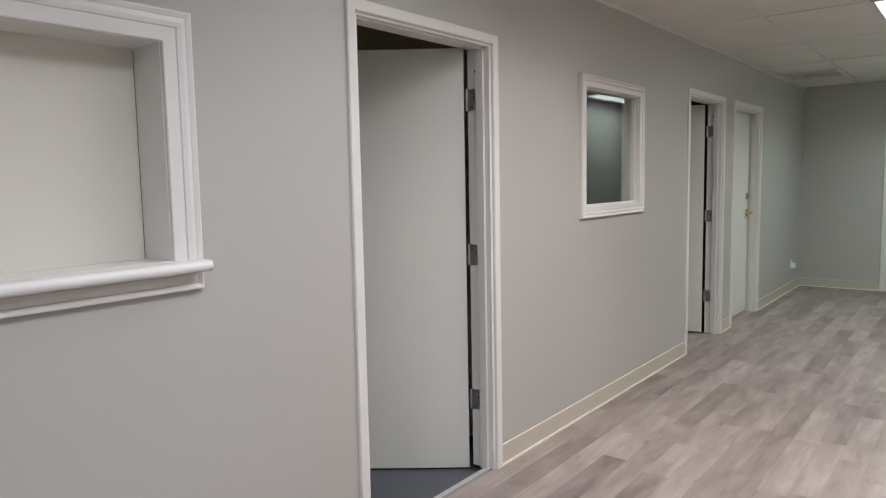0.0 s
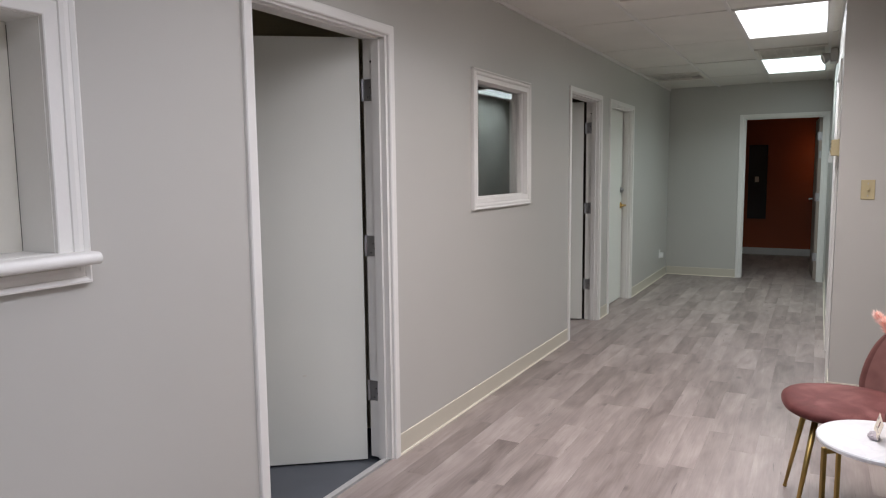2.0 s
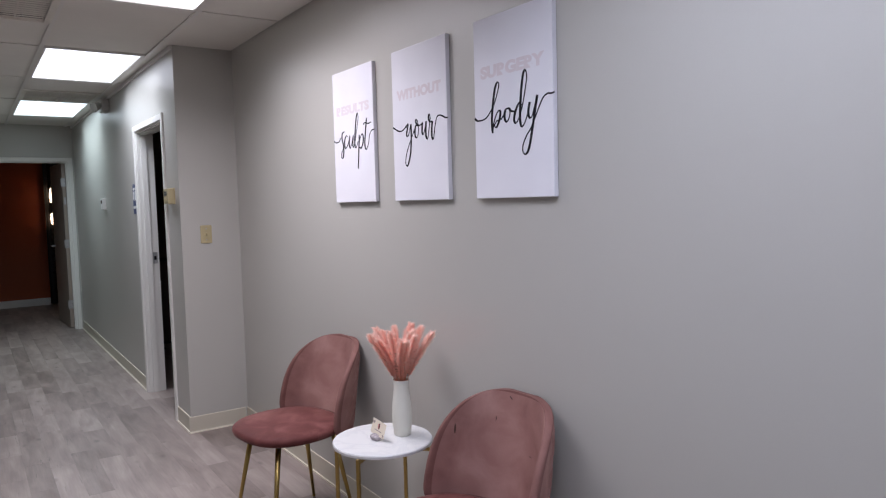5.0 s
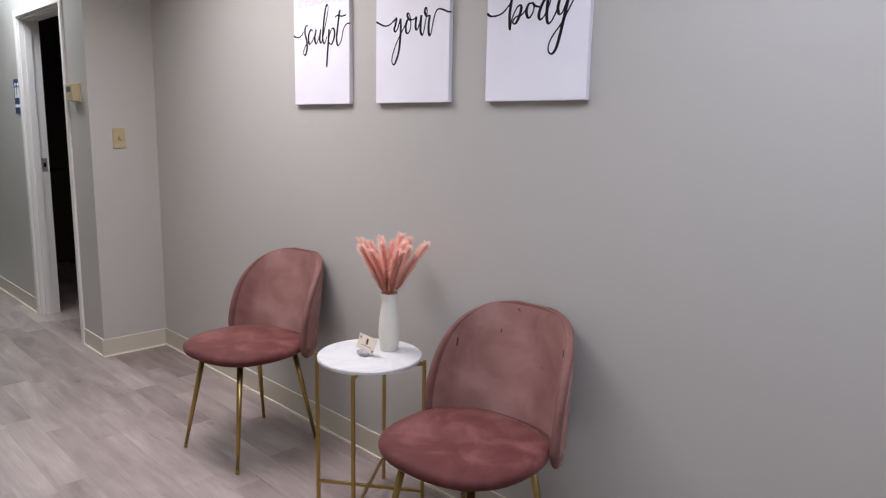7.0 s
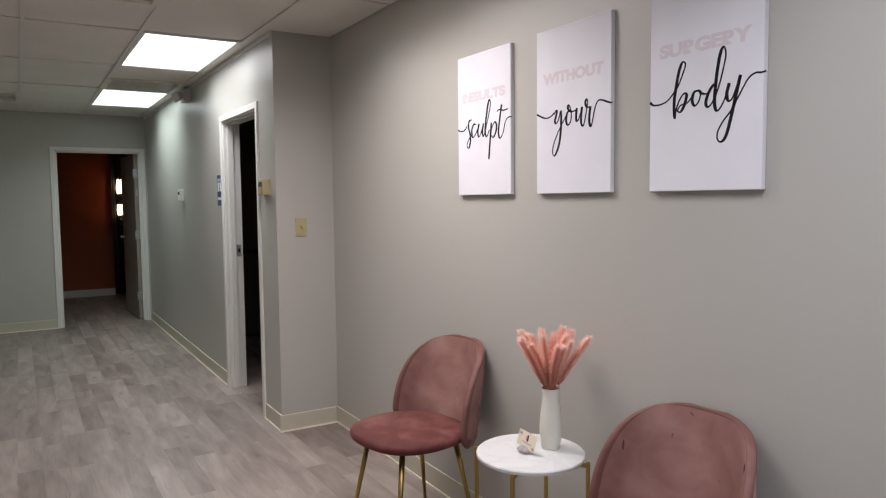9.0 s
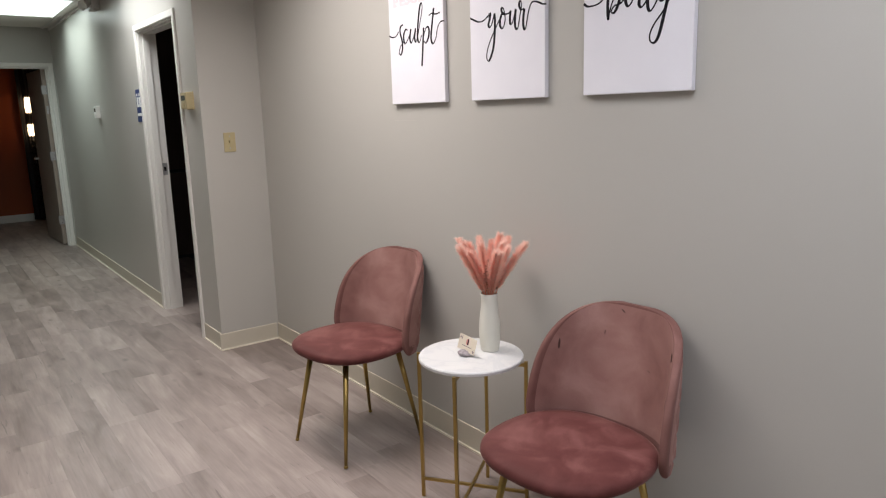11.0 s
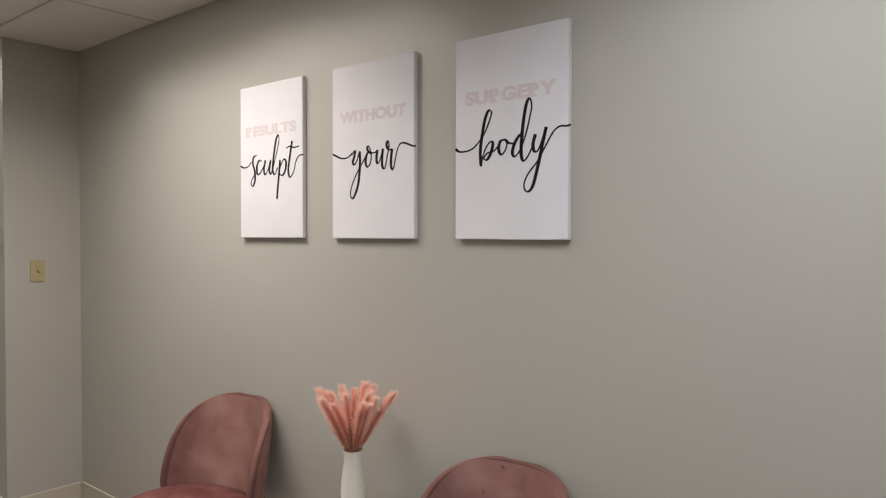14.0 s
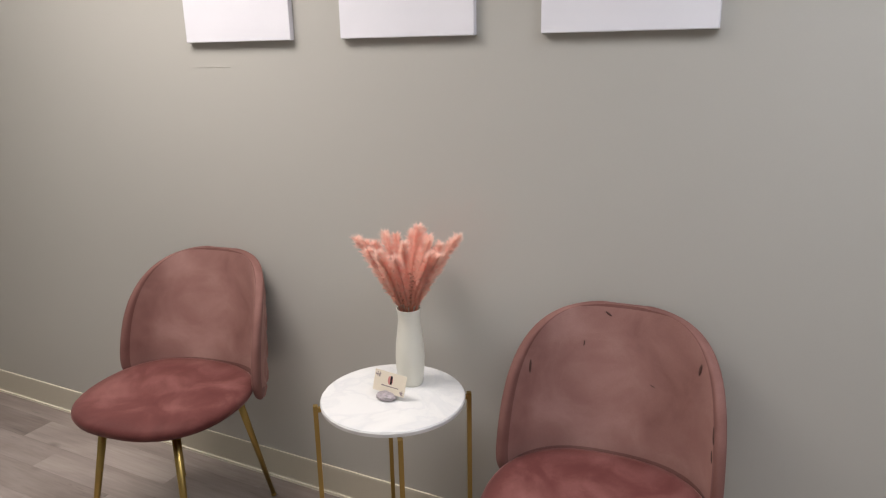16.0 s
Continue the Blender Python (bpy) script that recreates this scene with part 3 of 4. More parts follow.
def leaf(parent, width, m, material=DOORP, z0=0.012, top=0.014):
    """A flush door leaf whose hinge edge is at its origin and which runs along +x, 45 mm thick."""
    ob = part("door_leaf", boxes((0.002, -0.045, z0, width, 0.0, HEAD - top), bevel=0.002), material, parent, "flush painted door leaf")
    ob.matrix_basis = m
    return ob


def west(a, z, h):
    return (h, a, z)


def hall_door(name, span, label):
    e = thing(name, pose(0, 0, 0), label, "door", "", "structure")
    part("door_casing", casing(west, *span, 0, HEAD, FLAT, "LTR"), TRIM, e, "white painted casing")
    part("door_jamb", jamb(west, *span, T, (0.030, 0.070)), TRIM, e, "white jamb with a stop")
    return e


d = hall_door("door_1", D1, "white office door standing ajar, steel hinges")
lf = leaf(d, 0.85, Matrix.Translation((-T - 0.014, D1[1] - 0.034, 0)) @ pose(0, 0, 0, 0, 0, 180 + 37.0), z0=-0.014, top=0.004)
for z in (0.34, 1.06, 1.80):
    hinge(d, pose(-T + 0.028, D1[1] - 0.0205, z, 0, 0, -90))
bm = bmesh.new()
ball(bm, (-0.080, D1[1] - 0.0185, 1.93), 0.006, 8)
part("screw_hole", bm, INK, d)
bm = bmesh.new()
bmesh.ops.create_uvsphere(bm, u_segments=10, v_segments=6, radius=1, matrix=Matrix.LocRotScale((0.30, 0.0, 0.43), None, (0.011, 0.0006, 0.0035)))
part("scuff", bm, NICHE, lf, "pale scuff")
structure(part("threshold", boxes((-0.050, D1[0], -0.0295, -0.020, D1[1], 0.005), bevel=0.002), ALUMINIUM), "thin grey transition strip in the doorway", "threshold")

d = hall_door("door_2", D2, "white office door opened inwards, steel hinges")
leaf(d, 0.85, Matrix.Translation((-T - 0.014, D2[1] - 0.058, 0)) @ pose(0, 0, 0, 0, 0, 180 + 19.0))
for z in (0.34, 1.06, 1.80):
    hinge(d, pose(-T + 0.028, D2[1] - 0.0205, z, 0, 0, -90))
bm = bmesh.new()
ball(bm, (-0.080, D2[1] - 0.0185, 1.93), 0.006, 8)
part("screw_hole", bm, INK, d)
structure(part("threshold", boxes((-0.60, D2[0] - 0.2, -0.006, -0.011, D2[1], -0.0005)), PLANK), "grey wood planks running on through the doorway", "threshold")

d = hall_door("door_3", D3, "closed white door with deadbolt and brass lever")
lf = leaf(d, D3[1] - D3[0] - 0.040, Matrix.Translation((-0.096, D3[0] + 0.020, 0)) @ pose(0, 0, 0, 0, 0, 90) @ Matrix.Translation((0, 0.045, 0)))
structure(part("threshold", boxes((-0.14, D3[0], -0.006, -0.011, D3[1], -0.0005)), PLANK), "grey wood plank sill under the closed door", "threshold")
yk = D3[1] - 0.085
bm = bmesh.new()
tube(bm, (-0.097, yk, 1.195), (-0.078, yk, 1.195), 0.030, 0.027, 24)
tube(bm, (-0.078, yk, 1.195), (-0.066, yk, 1.195), 0.015, 0.013, 16)
part("deadbolt", bm, STEEL, d, "round steel deadbolt")
bm = bmesh.new()
tube(bm, (-0.097, yk, 1.03), (-0.086, yk, 1.03), 0.034, 0.031, 24)
tube(bm, (-0.086, yk, 1.03), (-0.045, yk, 1.03), 0.012, 0.011, 16)
tube(bm, (-0.045, yk + 0.012, 1.03), (-0.045, yk - 0.105, 1.026), 0.011, 0.008, 14)
ball(bm, (-0.045, yk + 0.012, 1.03), 0.011, 10)
ball(bm, (-0.045, yk - 0.105, 1.026), 0.008, 10)
part("lever_handle", bm, BRASS, d, "polished brass lever")

# far doorway, leaf swung into the room beyond
d = thing("door_4", pose(0, 0, 0), "white door standing open into a dark orange room", "door", "", "structure")


def south(a, z, h):
    return (a, FAR - h, z)


part("door_casing", casing(south, *FD, 0, HEAD, FLAT, "LTR"), TRIM, d, "white painted casing")
part("door_jamb", jamb(south, *FD, 0.12, (0.03, 0.07)), TRIM, d, "white jamb with a stop")
lf = leaf(d, 0.86, Matrix.Translation((FD[1] - 0.068, FAR + 0.112, 0)) @ pose(0, 0, 0, 0, 0, 93.0), SHADEDDOOR)
bm = bmesh.new()
tube(bm, (0.79, 0.0, 1.0), (0.79, 0.045, 1.0), 0.012, 0.010)
tube(bm, (0.79, 0.045, 1.0), (0.68, 0.045, 0.995), 0.010, 0.008)
part("lever_handle", bm, STEEL, lf, "steel lever handle")
for z in (0.30, 1.05, 1.80):
    hinge(d, pose(FD[1] - 0.044, FAR + 0.111, z, 0, 0, -90))
bm = boxes((FD[1] - 0.056, FAR + 0.107, 1.53, FD[1] - 0.036, FAR + 0.1115, 1.62))
part("lock_plate", bm, STEEL, d)

# restroom doorway
d = thing("door_5", pose(0, 0, 0), "white framed doorway to the dark restroom", "doorway", "", "structure")


def east(a, z, h):
    return (NARROW - h, a, z)


part("door_casing", casing(east, *RR, 0, HEAD, FLAT, "LTR"), TRIM, d, "white painted casing")
part("door_jamb", jamb(east, *RR, 0.12, (0.03, 0.07)), TRIM, d, "white jamb with a stop")
bm = boxes((NARROW + 0.078, RR[1] - 0.0205, 1.022, NARROW + 0.112, RR[1] - 0.0175, 1.112), bevel=0.001)
sp = part("strike_plate", bm, STEEL, d, "steel strike plate")
part("bolt_hole", boxes((NARROW + 0.087, RR[1] - 0.0222, 1.052, NARROW + 0.103, RR[1] - 0.0208, 1.082)), INK, sp)
bm = bmesh.new()
tube(bm, (2.25, 8.24, 0.90), (3.1, 8.24, 0.90), 0.018)
tube(bm, (2.3, 8.24, 0.90), (2.3, 8.30, 0.90), 0.014)
tube(bm, (3.05, 8.24, 0.90), (3.05, 8.30, 0.90), 0.014)
tagged(part("grab_bar", bm, DARKMETAL), "dark metal grab bar on the restroom wall", "grab bar")

# ---- interior window ----
MOULD = [(-0.001, -0.02), (-0.001, 0.012), (0.002, 0.0145), (0.036, 0.0155), (0.0375, 0.0125), (0.0405, 0.0125), (0.043, 0.017), (0.055, 0.0205), (0.068, 0.0185), (0.0695, 0.0165), (0.072, 0.0185), (0.082, 0.0225), (0.088, 0.0205), (0.090, -0.02)]
w = thing("window_1", pose(0, 0, 0), "fixed interior window in a white moulded frame", "window", "", "structure")
SLIM = [(max(a * 0.75, a - 0.023), h) if a > 0 else (a, h) for a, h in MOULD]
part("window_casing", casing(west, *WIN, SLIM), TRIM, w, "white stepped moulding")
part("window_lining", casing(west, WIN[0] + 0.004, WIN[1] - 0.004, WIN[2] + 0.004, WIN[3] - 0.004, [(0, -0.058), (0, -0.001), (0.004, -0.001), (0.0042, -0.060), (0, -0.060), (0, -0.058)]), TRIM, w)
part("sash", casing(west, WIN[0] + 0.010, WIN[1] - 0.010, WIN[2] + 0.010, WIN[3] - 0.010, [(0, -0.050), (0, -0.022), (0.003, -0.018), (0.006, -0.018), (0.006, -0.050)]), TRIM, w, "white glazing stop")
pz = (WIN[2] + WIN[3]) / 2
g = part("pane", boxes((-0.003, WIN[0] + 0.007, WIN[2] + 0.007 - pz, 0.003, WIN[1] - 0.007, WIN[3] - 0.007 - pz)), GLASS, w, "clear glass pane")
g.visible_shadow = False
# the old pane sits slightly out of plumb
g.matrix_basis = pose(-0.036, 0, pz, 0, -1.65, 0)

# ---- service hatch ----
HT = 0.145     # depth of the niche
w = thing("hatch", pose(0, 0, 0), "closed reception hatch with a white shelf and moulded frame", "hatch", "", "structure")
part("hatch_casing", casing(west, *HATCH[:2], HATCH[2] + 0.010, HATCH[3], MOULD), TRIM, w, "white stepped moulding")
part("hatch_lining", casing(west, HATCH[0] + 0.003, HATCH[1] - 0.003, HATCH[2] + 0.006, HATCH[3] - 0.003, [(0, -HT), (0, -0.001), (0.003, -0.001), (0.0032, -HT), (0, -HT)]), TRIM, w)
part("hatch_panel", boxes((-HT - 0.02, HATCH[0] - 0.02, HATCH[2] - 0.02, -HT + 0.002, HATCH[1] + 0.02, HATCH[3] + 0.02)), NICHE, w, "cream closing panel")
part("panel_gap", boxes((-HT + 0.002, HATCH[1] - 0.0042, HATCH[2] + 0.012, -HT + 0.0030, HATCH[1] - 0.0031, HATCH[3] - 0.012)), INK, w)
bm = boxes((-HT + 0.003, HATCH[0] + 0.004, 1.172, -0.001, HATCH[1] - 0.004, 1.205), (-0.001, HATCH[0] - 0.08, 1.171, 0.062, HATCH[1] + 0.082, 1.205))
tube(bm, (0.062, HATCH[0] - 0.08, 1.188), (0.062, HATCH[1] + 0.082, 1.188), 0.017, seg=22)
part("shelf", bm, TRIM, w, "white bullnosed shelf")

# ---- fixtures ----


def switch_plate():
    e = thing("light_switch", pose(2.053, JOG, 1.282), "aged beige toggle light switch on the return wall", "light switch")
    part("plate", boxes((-0.036, -0.006, -0.058, 0.036, 0.001, 0.058), bevel=0.003), BEIGEP, e)
    part("toggle", boxes((-0.005, -0.022, -0.004, 0.005, -0.004, 0.012), bevel=0.002), BEIGEP, e, "beige toggle flipped up")
    for z in (-0.035, 0.035):
        bm = bmesh.new()
        tube(bm, (0, -0.0055, z), (0, -0.0075, z), 0.0035, seg=10)
        part("screw", bm, STEEL, e)


switch_plate()


def thermostat(y, z, material, label, w, h, dp):
    e = thing("thermostat", pose(NARROW, y, z), label, "thermostat")
    part("back_plate", boxes((-0.008, -w / 2 - 0.004, -h / 2 - 0.004, 0.001, w / 2 + 0.004, h / 2 + 0.004), bevel=0.002), material, e)
    part("cover", boxes((-dp, -w / 2, -h / 2, -0.006, w / 2, h / 2), bevel=0.006), material, e)
    part("display", boxes((-dp - 0.0015, -w * 0.30, 0.002, -dp + 0.001, w * 0.30, h * 0.32)), LCD, e, "grey display")
    part("button", boxes((-dp - 0.004, -w * 0.15, -h * 0.34, -dp + 0.001, w * 0.15, -h * 0.14), bevel=0.001), material, e)


thermostat(5.062, 1.534, BEIGEP, "aged beige wall thermostat at the wall's corner", 0.115, 0.098, 0.045)
thermostat(7.735, 1.512, WHITEP, "small white wall thermostat", 0.10, 0.105, 0.035)

# restroom sign: raised white pictograms are kept as plain bars
e = thing("restroom_sign", pose(NARROW, 6.270, 1.534), "blue plastic restroom sign with raised white marks", "sign")
part("plate", boxes((-0.006, -0.075, -0.118, 0.0005, 0.075, 0.118), bevel=0.004), BLUE, e)
for y, w0 in ((-0.03, 0.016), (0.03, 0.016)):
    bm = boxes((-0.0085, y - w0, -0.01, -0.0055, y + w0, 0.06))
    tube(bm, (-0.0085, y, 0.078), (-0.0055, y, 0.078), 0.011, seg=14)
    part("pictogram", bm, WHITEP, e, "raised white mark")
part("lettering", boxes((-0.0085, -0.055, -0.075, -0.0055, 0.055, -0.055)), WHITEP, e, "raised white line")

# emergency light high on the narrow wall
e = thing("emergency_light", pose(NARROW, 7.285, 2.392), "grey two-headed emergency light high on the wall", "emergency light")
part("housing", boxes((-0.062, -0.085, -0.060, 0.0, 0.085, 0.055), bevel=0.012), GREYP, e)
for y in (-0.062, 0.062):
    bm = bmesh.new()
    tube(bm, (-0.060, y, 0.0), (-0.078, y, -0.003), 0.016, 0.016)
    tube(bm, (-0.074, y, -0.004), (-0.118, y - 0.008, -0.022), 0.026, 0.042, 24)
    h = part("lamp_head", bm, GREYP, e, "grey adjustable lamp head")
    bm = bmesh.new()
    tube(bm, (-0.1182, y - 0.008, -0.0221), (-0.122, y - 0.0088, -0.0238), 0.039, 0.034, 24)
    part("lens", bm, LENS, h, "clear lamp lens")

# plug-in adapter low on the left wall
e = thing("wall_outlet", pose(0, 9.40, 0.320), "white outlet with a plug-in adapter near the floor", "outlet")
part("plate", boxes((-0.001, -0.036, -0.058, 0.006, 0.036, 0.058), bevel=0.003), WHITEP, e)
part("adapter", boxes((0.006, -0.028, -0.045, 0.05, 0.028, 0.02), bevel=0.006), WHITEP, e, "white plug-in adapter")

# ---- canvases ----
SCULPT = [
    [(-1, 291), (24, 283), (52, 286), (73, 303)],
    [(110, 328), (89, 321), (84, 296), (97, 262), (97, 228), (83, 206), (71, 218), (87, 244), (113, 261)],
    [(143, 301), (126, 306), (110, 282), (115, 251), (136, 259), (161, 289)],
    [(166, 305), (156, 270), (165, 248), (185, 271), (199, 303), (191, 265), (201, 249), (217, 278)]]
SCULPT_2 = [
    [(217, 278), (239, 335), (252, 378), (246, 397), (233, 377), (219, 319), (212, 266), (224, 245), (244, 273)],
    [(258, 300), (251, 246), (244, 195), (238, 150)],
    [(249, 243), (264, 282), (283, 301), (295, 287), (290, 259), (272, 239), (257, 246)],
    [(331, 367), (317, 307), (308, 257), (318, 231), (340, 250), (354, 289), (374, 309), (400, 311)],
    [(298, 342), (317, 348), (342, 342), (374, 345)]]
YOUR = [
    [(2, 300), (23, 291), (48, 282), (73, 282), (93, 290), (102, 298)],
    [(102, 290), (110, 302), (117, 302), (112, 282), (105, 266), (111, 256), (124, 266), (137, 297)],
    [(139, 301), (141, 273), (139, 233), (132, 188), (119, 157), (104, 139), (93, 151), (98, 178), (117, 213), (138, 242), (155, 263), (167, 278)]]
YOUR_2 = [
    [(194, 289), (179, 293), (169, 274), (170, 253), (180, 245), (192, 258), (196, 283), (188, 309), (179, 315), (177, 305), (189, 293), (207, 291), (223, 295)],
    [(225, 300), (221, 276), (223, 256), (233, 258), (245, 283), (251, 302)],
    [(251, 302), (247, 269), (248, 244), (257, 234), (265, 249), (273, 281), (280, 308), (276, 325), (269, 319), (269, 308), (278, 296), (293, 298)],
    [(294, 298), (289, 269), (289, 241), (296, 229), (303, 242), (312, 276), (323, 304), (337, 314), (360, 310), (382, 301), (400, 299)]]
BODY = [
    [(0, 277), (13, 268), (37, 268), (60, 275), (79, 291), (101, 317), (120, 356), (127, 379), (117, 386), (105, 364), (95, 318), (88, 268), (91, 223), (96, 248), (107, 275), (122, 293), (132, 289), (126, 263), (112, 241), (101, 245), (112, 260), (134, 265), (151, 280)],
    [(174, 298), (159, 294), (152, 273), (160, 255), (173, 263), (181, 284), (174, 298), (187, 288), (204, 285)]]
BODY_2 = [
    [(239, 302), (227, 310), (209, 288), (200, 260), (209, 248), (228, 268), (246, 310), (261, 363), (266, 391), (259, 411), (248, 397), (238, 350), (231, 290), (231, 250), (239, 235), (254, 248), (269, 275)],
    [(279, 309), (271, 280), (277, 260), (291, 268), (309, 310), (316, 328)],
    [(316, 328), (305, 287), (291, 231), (273, 169), (257, 148), (243, 153), (242, 174), (258, 202), (285, 231), (307, 264), (327, 295), (344, 317), (365, 328), (383, 327), (400, 330)]]


def brush(bm, pts, x, thin, thick):
    """A pen stroke through the points, fuller where it runs downwards, as a low ridge on the canvas."""
    P = [Vector(p) / 1000 for p in pts]
    P = [2 * P[0] - P[1]] + P + [2 * P[-1] - P[-2]]
    line = []
    for a, b, c, d2 in zip(P, P[1:], P[2:], P[3:]):
        for k in range(7):
            t = k / 7
            line.append(0.5 * (2 * b + (c - a) * t + (2 * a - 5 * b + 4 * c - d2) * t * t + (3 * b - a - 3 * c + d2) * t ** 3))
    line.append(P[-2])
    prev = None
    wid = []
    for i, p in enumerate(line):
        tan = (line[min(i + 1, len(line) - 1)] - line[max(i - 1, 0)]).normalized()
        wid.append((tan, thin + (thick - thin) * max(0.0, -tan.y) ** 1.3))
    for i, p in enumerate(line):
        w0 = sum(wid[j][1] for j in range(max(0, i - 2), min(len(line), i + 3))) / (min(len(line), i + 3) - max(0, i - 2)) / 2
        tan = wid[i][0]
        nrm = Vector((-tan.y, tan.x))
        lo = x + 0.0004
        ring = [bm.verts.new((h, -q.x, q.y)) for h, q in ((lo, p + nrm * w0), (x - 0.0008, p + nrm * w0 * 0.8), (x - 0.0008, p - nrm * w0 * 0.8), (lo, p - nrm * w0))]
        if prev:
            for k in range(3):
                bm.faces.new((prev[k], prev[k + 1], ring[k + 1], ring[k]))
        prev = ring


def block_letters(word, width, height, parent, m):
    cu = bpy.data.curves.new("lettering", "FONT")
    cu.body, cu.align_x, cu.size, cu.extrude, cu.offset = word, "CENTER", 1.0, 0.002, 0.055
    tmp = new("lettering", cu)
    bpy.context.view_layer.update()
    me = bpy.data.meshes.new_from_object(tmp.evaluated_get(bpy.context.evaluated_depsgraph_get()))
    bpy.data.objects.remove(tmp)
    xs, ys = [v.co.x for v in me.vertices], [v.co.y for v in me.vertices]
    sx, sy = width / (max(xs) - min(xs)), height / (max(ys) - min(ys))
    cx, cy = (max(xs) + min(xs)) / 2, min(ys)
    for v in me.vertices:
        v.co = Vector(((v.co.x - cx) * sx, (v.co.y - cy) * sy, v.co.z * 0.2))
    me.materials.clear()
    me.materials.append(PRINT)
    ob = new("lettering", me)
    ob.parent = parent
    ob.matrix_basis = m
    ob["label"] = "faint pale pink capital letters"


def canvas_print(y_left, strokes, word, faint, drop=0.0, slide=0.0):
    """A stretched canvas on the right wall; y runs down to the right as one faces it."""
    dp = 0.019
    e = thing("canvas_print", pose(WIDE, y_left, 1.463), "white stretched canvas print with the black script word " + word, "wall art", "canvases above the chairs")
    c = part("canvas", boxes((-dp, -0.392, 0, -0.001, 0, 0.604), bevel=0.0025), CANVAS, e)
    bm = bmesh.new()
    for s in strokes:
        brush(bm, [(x + slide * x * (392 - x) / 38400, y - drop * x) for x, y in s], -dp, 0.0056, 0.0122)
    part("script_lettering", bm, INK, e, "black brush script reading " + word)
    block_letters(faint, 0.32, 0.042, e, Matrix.Translation((-dp - 0.0002, -0.197, 0.402)) @ Matrix(((0, 0, -1, 0), (-1, 0, 0, 0), (0, 1, 0, 0), (0, 0, 0, 1))))


canvas_print(3.363, SCULPT + SCULPT_2, "sculpt", "RESULTS")
canvas_print(2.804, YOUR + YOUR_2, "your", "WITHOUT")
canvas_print(2.2415, BODY + BODY_2, "body", "SURGERY", 0.042, 9.0)

tagged(part("adhesive_strip", boxes((WIDE - 0.0012, 3.215, 1.390, WIDE + 0.0005, 3.375, 1.3930), bevel=0.0004), TAPE), "thin clear tape strip on the painted wall", "adhesive strip")

# ---- chairs ----


def shell_point(u, v, off):
    """The curved chair back: u across, v up, off outwards."""
    v = min(v, 0.9985)
    fmax = radians(80.5) * (1 - 0.11 * v) * (1 - v ** 3.73) ** 0.437 * (0.86 + 0.14 * min(1.0, max(0.0, v) / 0.14) ** 0.5)
    f = (2 * u - 1) * fmax
    rx, ry = 0.2355 + 0.0718 * v + off, 0.2525 + off
    c, s = math.cos(f), math.sin(f)
    return Vector((-rx * c ** 0.79, math.copysign(ry * abs(s) ** 0.79, s), 0.412 + 0.413 * v))


